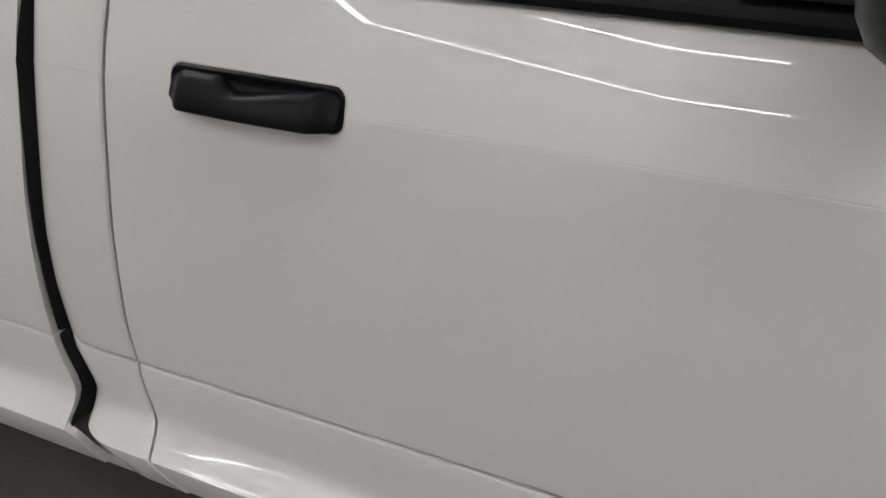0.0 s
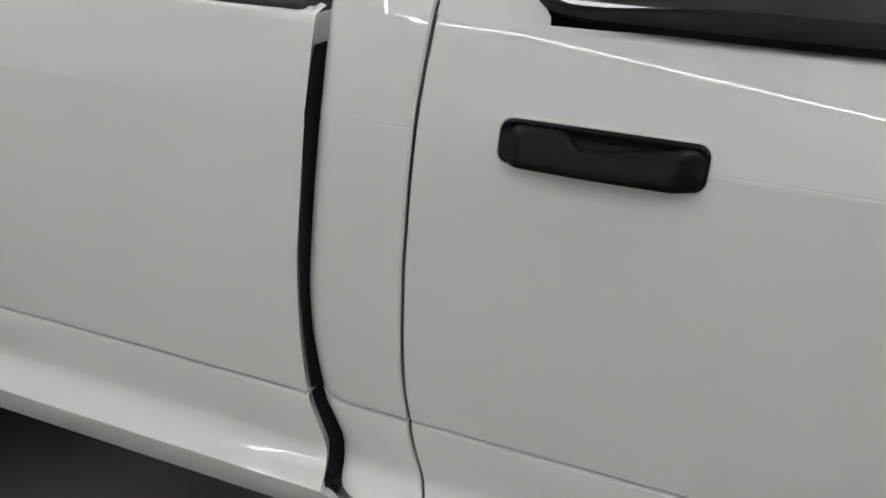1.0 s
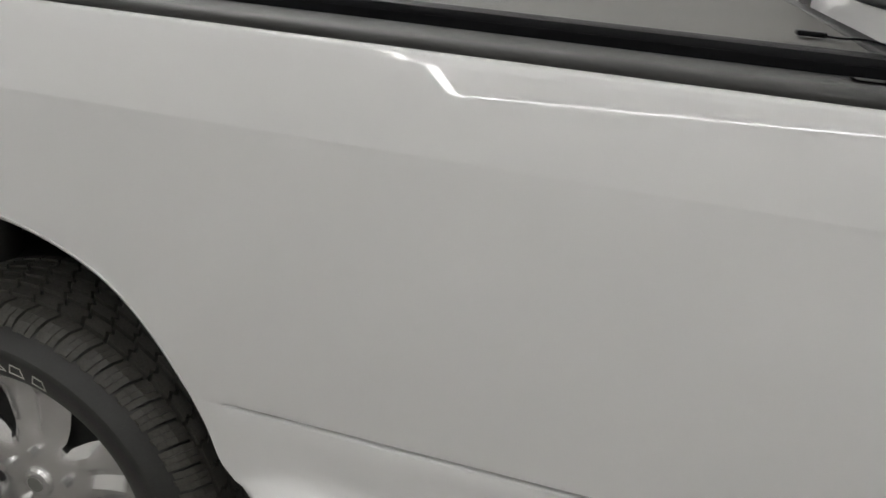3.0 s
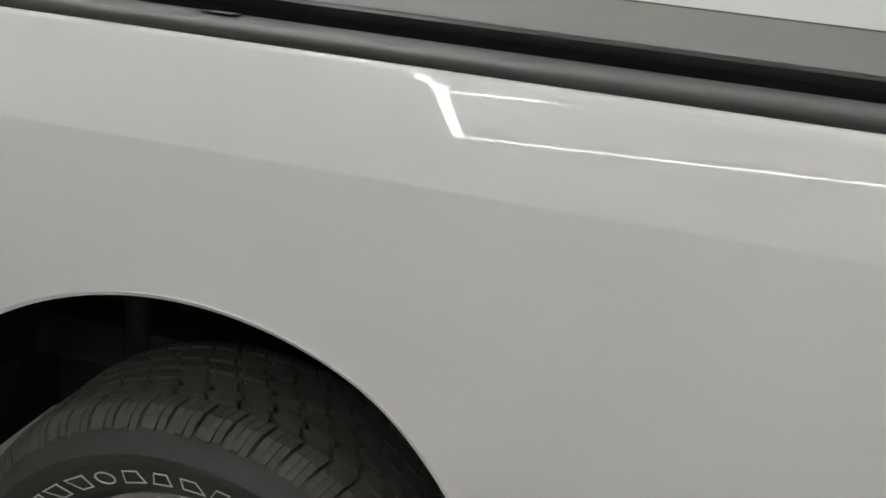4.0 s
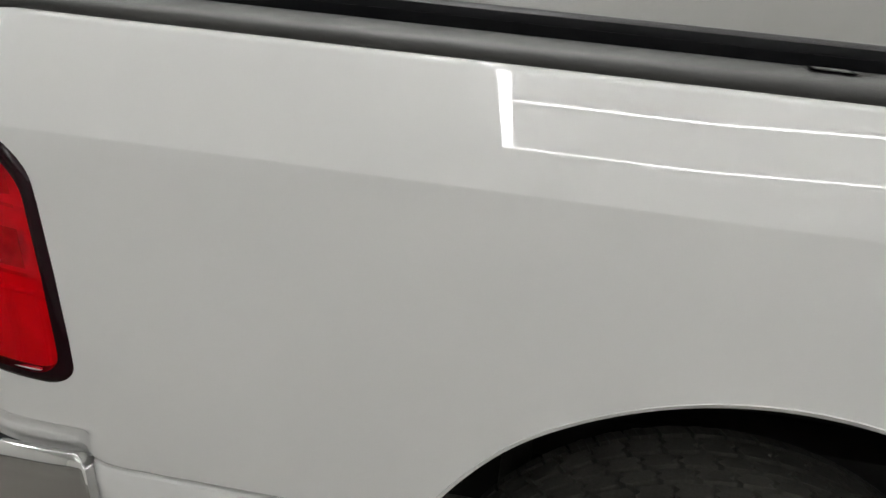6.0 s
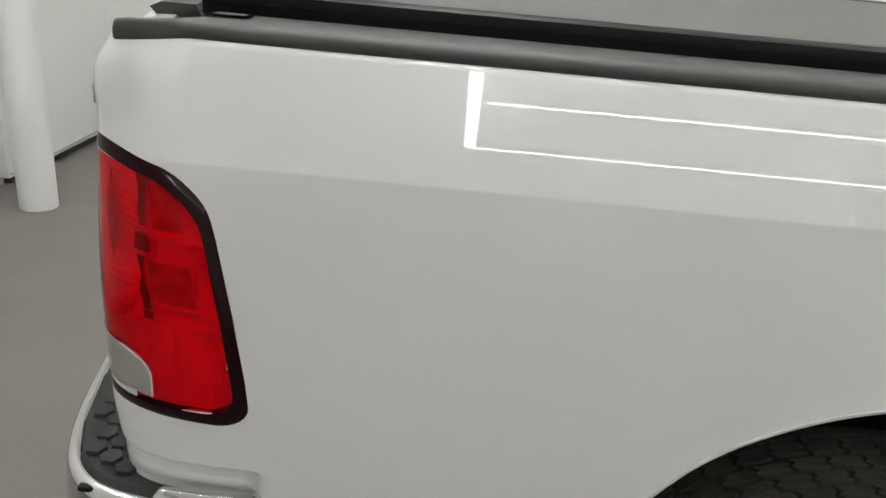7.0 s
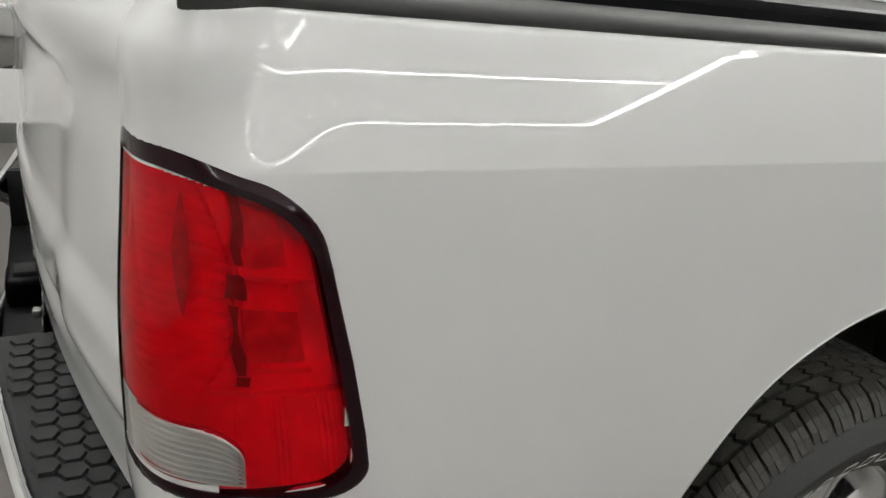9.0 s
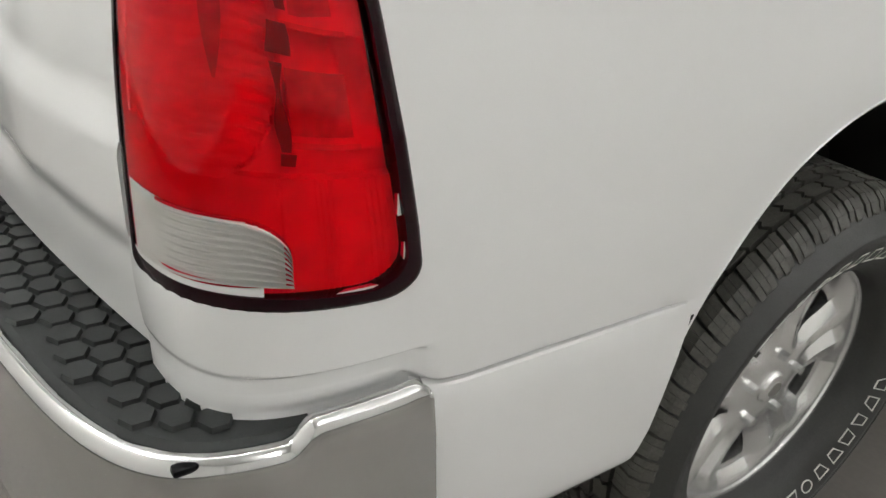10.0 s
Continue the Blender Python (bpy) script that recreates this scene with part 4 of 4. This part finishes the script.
def make_wheel(x, flip):
    barrel = revolve([(0.2490, 0.080), (0.2490, 0.066), (0.246, 0.063), (0.240, 0.065), (0.236, 0.075), (0.228, 0.090), (0.220, 0.11), (0.215, 0.16), (0.225, 0.225), (0.24, 0.236)])
    wheel = part("wheel", barrel, ALLOY, truck, "silver alloy wheel with black all-terrain tyre", 40)
    tyre = part("tyre", revolve(TYRE_FULL, 160), SIDEWALL, wheel, "black rubber tyre with white outlined sidewall marks", 35)
    part("tread", tread_blocks(), LIT_RUBBER, wheel, "", 0)
    part("spoke_face", wheel_face(), ALLOY, wheel, "silver five-spoke alloy face", 28)
    part("centre_cap", revolve([(0.0, 0.060), (0.020, 0.060), (0.028, 0.062), (0.032, 0.067), (0.032, 0.09)], 40), ALLOY, wheel)
    part("cap_disc", revolve([(0.0, 0.0585), (0.016, 0.0585), (0.017, 0.062)], 30), STEEL, wheel)
    for k in range(5):
        t = radians(90 + 72 * k)
        bm = bmesh.new()
        bmesh.ops.create_cone(bm, cap_ends=True, segments=6, radius1=0.0115, radius2=0.0085, depth=0.018, matrix=Matrix.Translation((0.0699 * math.cos(t), 0.065, 0.0699 * math.sin(t))) @ Matrix.Rotation(radians(90), 4, "X"))
        part("lug_nut", bm, ALLOY, wheel, "", 0)
    part("brake_drum", revolve([(0.0, 0.115), (0.165, 0.115), (0.178, 0.125), (0.178, 0.17), (0.0, 0.17)], 48), FRAME, wheel)
    rnd = random.Random(4)
    for centre, count, w in ((104, 9, 0.034), (-38, 8, 0.033)):
        step = w * 1.3 / 0.302
        for k in range(count):
            a = radians(centre) - (k - (count - 1) / 2) * step
            part("sidewall_mark", hollow(OUTLINES[rnd.randrange(4)], w * rnd.uniform(0.85, 1.1), 0.028, 0.0022, rnd.uniform(-0.25, 0.25), 0.302, a), WHITE_INK, wheel, "", 0)
    wheel.matrix_basis = pose(x, 0.004, WC, 0, 0, 0) if not flip else pose(x, 1.996, WC, 0, 0, 180)
    return wheel



make_wheel(WX, False)
make_wheel(WX, True)
make_wheel(3.57, False)
make_wheel(3.57, True)

# wheel house, axle, frame and spring
for fl in (False, True):
    f = mirror if fl else (lambda r: r)
    arc = [radians(a) for a in np.linspace(4, 182, 44)]
    part("wheel_liner", thick(sheet(f([[(AX + (AR + 0.026) * math.cos(a), y, AZ + (AR + 0.026) * math.sin(a)) for y in (0.035, 0.2, 0.44)] for a in arc])), 0.003), LINER, truck, "black plastic wheel liner")
    part("wheel_house_wall", box(-0.64, 0.60, *((0.44, 0.45) if not fl else (1.55, 1.56)), 0.42, 0.98), LINER, truck, "", 0)
    flap = [[(-0.404 - 0.02 * k, 0.006, 0.715 - 0.05 * k), (-0.374 - 0.016 * k, -0.002, 0.715 - 0.05 * k), (-0.358 - 0.016 * k, 0.02, 0.70 - 0.05 * k), (-0.348 - 0.02 * k, 0.20, 0.70 - 0.05 * k)] for k in range(5)]
    part("splash_strip", thick(sheet(f(flap)), 0.004), LINER, truck, "black plastic strip behind the wheel")
    part("frame_rail", box(-1.05, 3.9, *((0.50, 0.57) if not fl else (1.43, 1.50)), 0.50, 0.64, 0.01), FRAME, truck, "black steel chassis rail")
    part("shock_absorber", box(-0.26, -0.21, *((0.34, 0.39) if not fl else (1.61, 1.66)), 0.36, 0.80, 0.02, 3), FRAME, truck)
part("rear_axle", revolve([(0.0, 0.1), (0.045, 0.1), (0.045, 1.9), (0.0, 1.9)], 24), FRAME, truck).location = (WX, 0, WC)
part("front_axle", revolve([(0.0, 0.1), (0.045, 0.1), (0.045, 1.9), (0.0, 1.9)], 24), FRAME, truck).location = (3.57, 0, WC)
part("underbody", box(-0.95, 4.2, 0.35, 1.65, 0.60, 0.70, 0.02), FRAME, truck)
# plain unseen box, added to keep the ground below the truck dark
part("underfloor_block", box(0.72, 2.9, 0.16, 1.84, 0.40, 0.58, 0.04), FRAME, truck, "black box added under the floor to block light")

# ------------------------------------------------ door handle and mirror
def handle():
    x0, x1, z0, z1 = 1.664, 1.903, 1.1345, 1.1835
    def skin_y(z):
        return cab_off(1.77, z)
    def rr(inset, r=0.013, cham=0.0):
        pts = []
        for cx, cz, s in ((x0 + inset + r, z0 + inset + r, 180), (x1 - inset - r, z0 + inset + r, 270), (x1 - inset - r, z1 - inset - r, 0), (x0 + inset + r, z1 - inset - r, 90)):
            for k in range(6):
                t = radians(s + 18 * k)
                pts.append((cx + r * math.cos(t), cz + r * math.sin(t)))
        return pts
    base = part("door_handle", sheet([[(x, skin_y(z) + o, z) for x, z in rr(i, rad)] for i, rad, o in ((-0.0025, 0.015, 0.004), (-0.0025, 0.015, -0.0015), (0.0, 0.013, -0.0045), (0.002, 0.012, -0.0045), (0.004, 0.010, -0.003), (0.012, 0.006, -0.0028))], True), BLACK, door, "black plastic pull handle", 40)
    # no hollow behind the grip: a flat dark face paints its shade
    bm = bmesh.new()
    ring = [(x, skin_y(z) - 0.0027, z) for x, z in rr(0.010, 0.008)]
    bm.faces.new([bm.verts.new(p) for p in ring])
    part("recess", bm, CAVITY_SHADE, base, "", 0)
    rows = []
    for i in range(41):
        w = i / 40
        x = x0 + 0.002 + (x1 - x0 - 0.004) * w
        top = 1.181 - 0.0165 * smoothstep(0.30, 0.42, w) * (1 - 0.75 * smoothstep(0.42, 0.86, w)) * smoothstep(0.90, 0.84, w)
        bot = 1.136
        if w < 0.08:
            top, bot = top - 0.010 * (1 - w / 0.08), bot + 0.010 * (1 - w / 0.08)
        if w > 0.94:
            k = ((w - 0.94) / 0.06) ** 2
            top, bot = top - 0.008 * k, bot + 0.008 * k
        lift = 0.010 + 0.018 * smoothstep(0.0, 0.12, w) * smoothstep(1.0, 0.85, w) + 0.004 * math.sin(math.pi * w)
        c, h = (top + bot) / 2, (top - bot) / 2
        ring = []
        for k in range(20):
            a = 2 * math.pi * k / 20
            cy, cz = math.copysign(abs(math.cos(a)) ** 0.55, math.cos(a)), math.copysign(abs(math.sin(a)) ** 0.55, math.sin(a))
            z = c + h * cz
            ring.append((x, skin_y(z) - lift / 2 + 0.002 + (lift / 2) * cy - 0.006 * (1.1585 - z) / 0.02 * (cy < 0), z))
        rows.append(ring)
    part("grip", tube(rows), BLACK, base, "black curved grip bar", 50)
    part("edge_trim", sheet([[(x, skin_y(z) + o, z) for x, z in rr(i, rad)] for i, rad, o in ((-0.0045, 0.017, 0.002), (-0.0045, 0.017, -0.001), (-0.0028, 0.0155, -0.0012), (-0.0026, 0.0155, 0.002))], True), ALU, base, "thin pale edge line", 40)


handle()
head = []
for k in range(15):
    u = k / 14
    s = math.sin(math.pi * min(max(u, 0.06), 0.94)) ** 0.45
    ring = []
    for j in range(20):
        t = 2 * math.pi * j / 20
        cx, cz = math.copysign(abs(math.cos(t)) ** 0.6, math.cos(t)), math.copysign(abs(math.sin(t)) ** 0.6, math.sin(t))
        ring.append((2.443 + 0.075 * s * cx + 0.02 * (1 - s), -0.02 - 0.24 * u, 1.437 + 0.125 * s * cz))
    head.append(ring)
mirror_head = part("wing_mirror", tube(head), BLACK, door, "black plastic wing mirror", 60)
part("mirror_arm", box(2.42, 2.50, -0.05, 0.10, 1.35, 1.40, 0.015, 3), BLACK, mirror_head)
part("sail_panel", tube([[(2.30 + d, green(1.32) - 0.004, 1.32), (2.62, green(1.32) - 0.004, 1.32), (2.44, green(1.52) - 0.004, 1.52), (2.34 + d, green(1.52) - 0.004, 1.52)] if d == 0 else [(2.30, green(1.32) + 0.03, 1.32), (2.62, green(1.32) + 0.03, 1.32), (2.44, green(1.52) + 0.03, 1.52), (2.34, green(1.52) + 0.03, 1.52)] for d in (0, 1)]), BLACK, door, "", 0)

# ------------------------------------------------ hexagon tread of the step pads, last
def hexagon():
    bm = bmesh.new()
    r0, r1 = 0.0162, 0.0148
    lo = [bm.verts.new((r0 * math.cos(radians(60 * k)), r0 * math.sin(radians(60 * k)), 0)) for k in range(6)]
    hi = [bm.verts.new((r1 * math.cos(radians(60 * k)), r1 * math.sin(radians(60 * k)), 0.0055)) for k in range(6)]
    bm.faces.new(hi)
    for i in range(6):
        bm.faces.new((lo[i], lo[(i + 1) % 6], hi[(i + 1) % 6], hi[i]))
    me = bpy.data.meshes.new("hexagon")
    bm.to_mesh(me)
    bm.free()
    me.materials.append(PAD)
    return me


def pad_limit(y):
    return float(np.interp(y, [p[1] for p in pad_out[4:]], [p[0] for p in pad_out[4:]])) + 0.036


hex_mesh = hexagon()
for side in (0, 1):
    for i in range(-2, 14):
        for j in range(-2, 26):
            x = -1.089 + i * 0.0276
            y = 0.03 + j * 0.0319 + (0.01595 if i % 2 else 0)
            if y < 0.045 or y > 0.575 or x < pad_limit(y) or x > min(-0.974, pad_limit(y) + 0.115) + (0.06 if y < 0.12 else 0.0):
                continue
            h = new("hexagon", hex_mesh)
            h.location = (x, y if side == 0 else 2 - y, 0.7372)
            h.parent = pads[side]
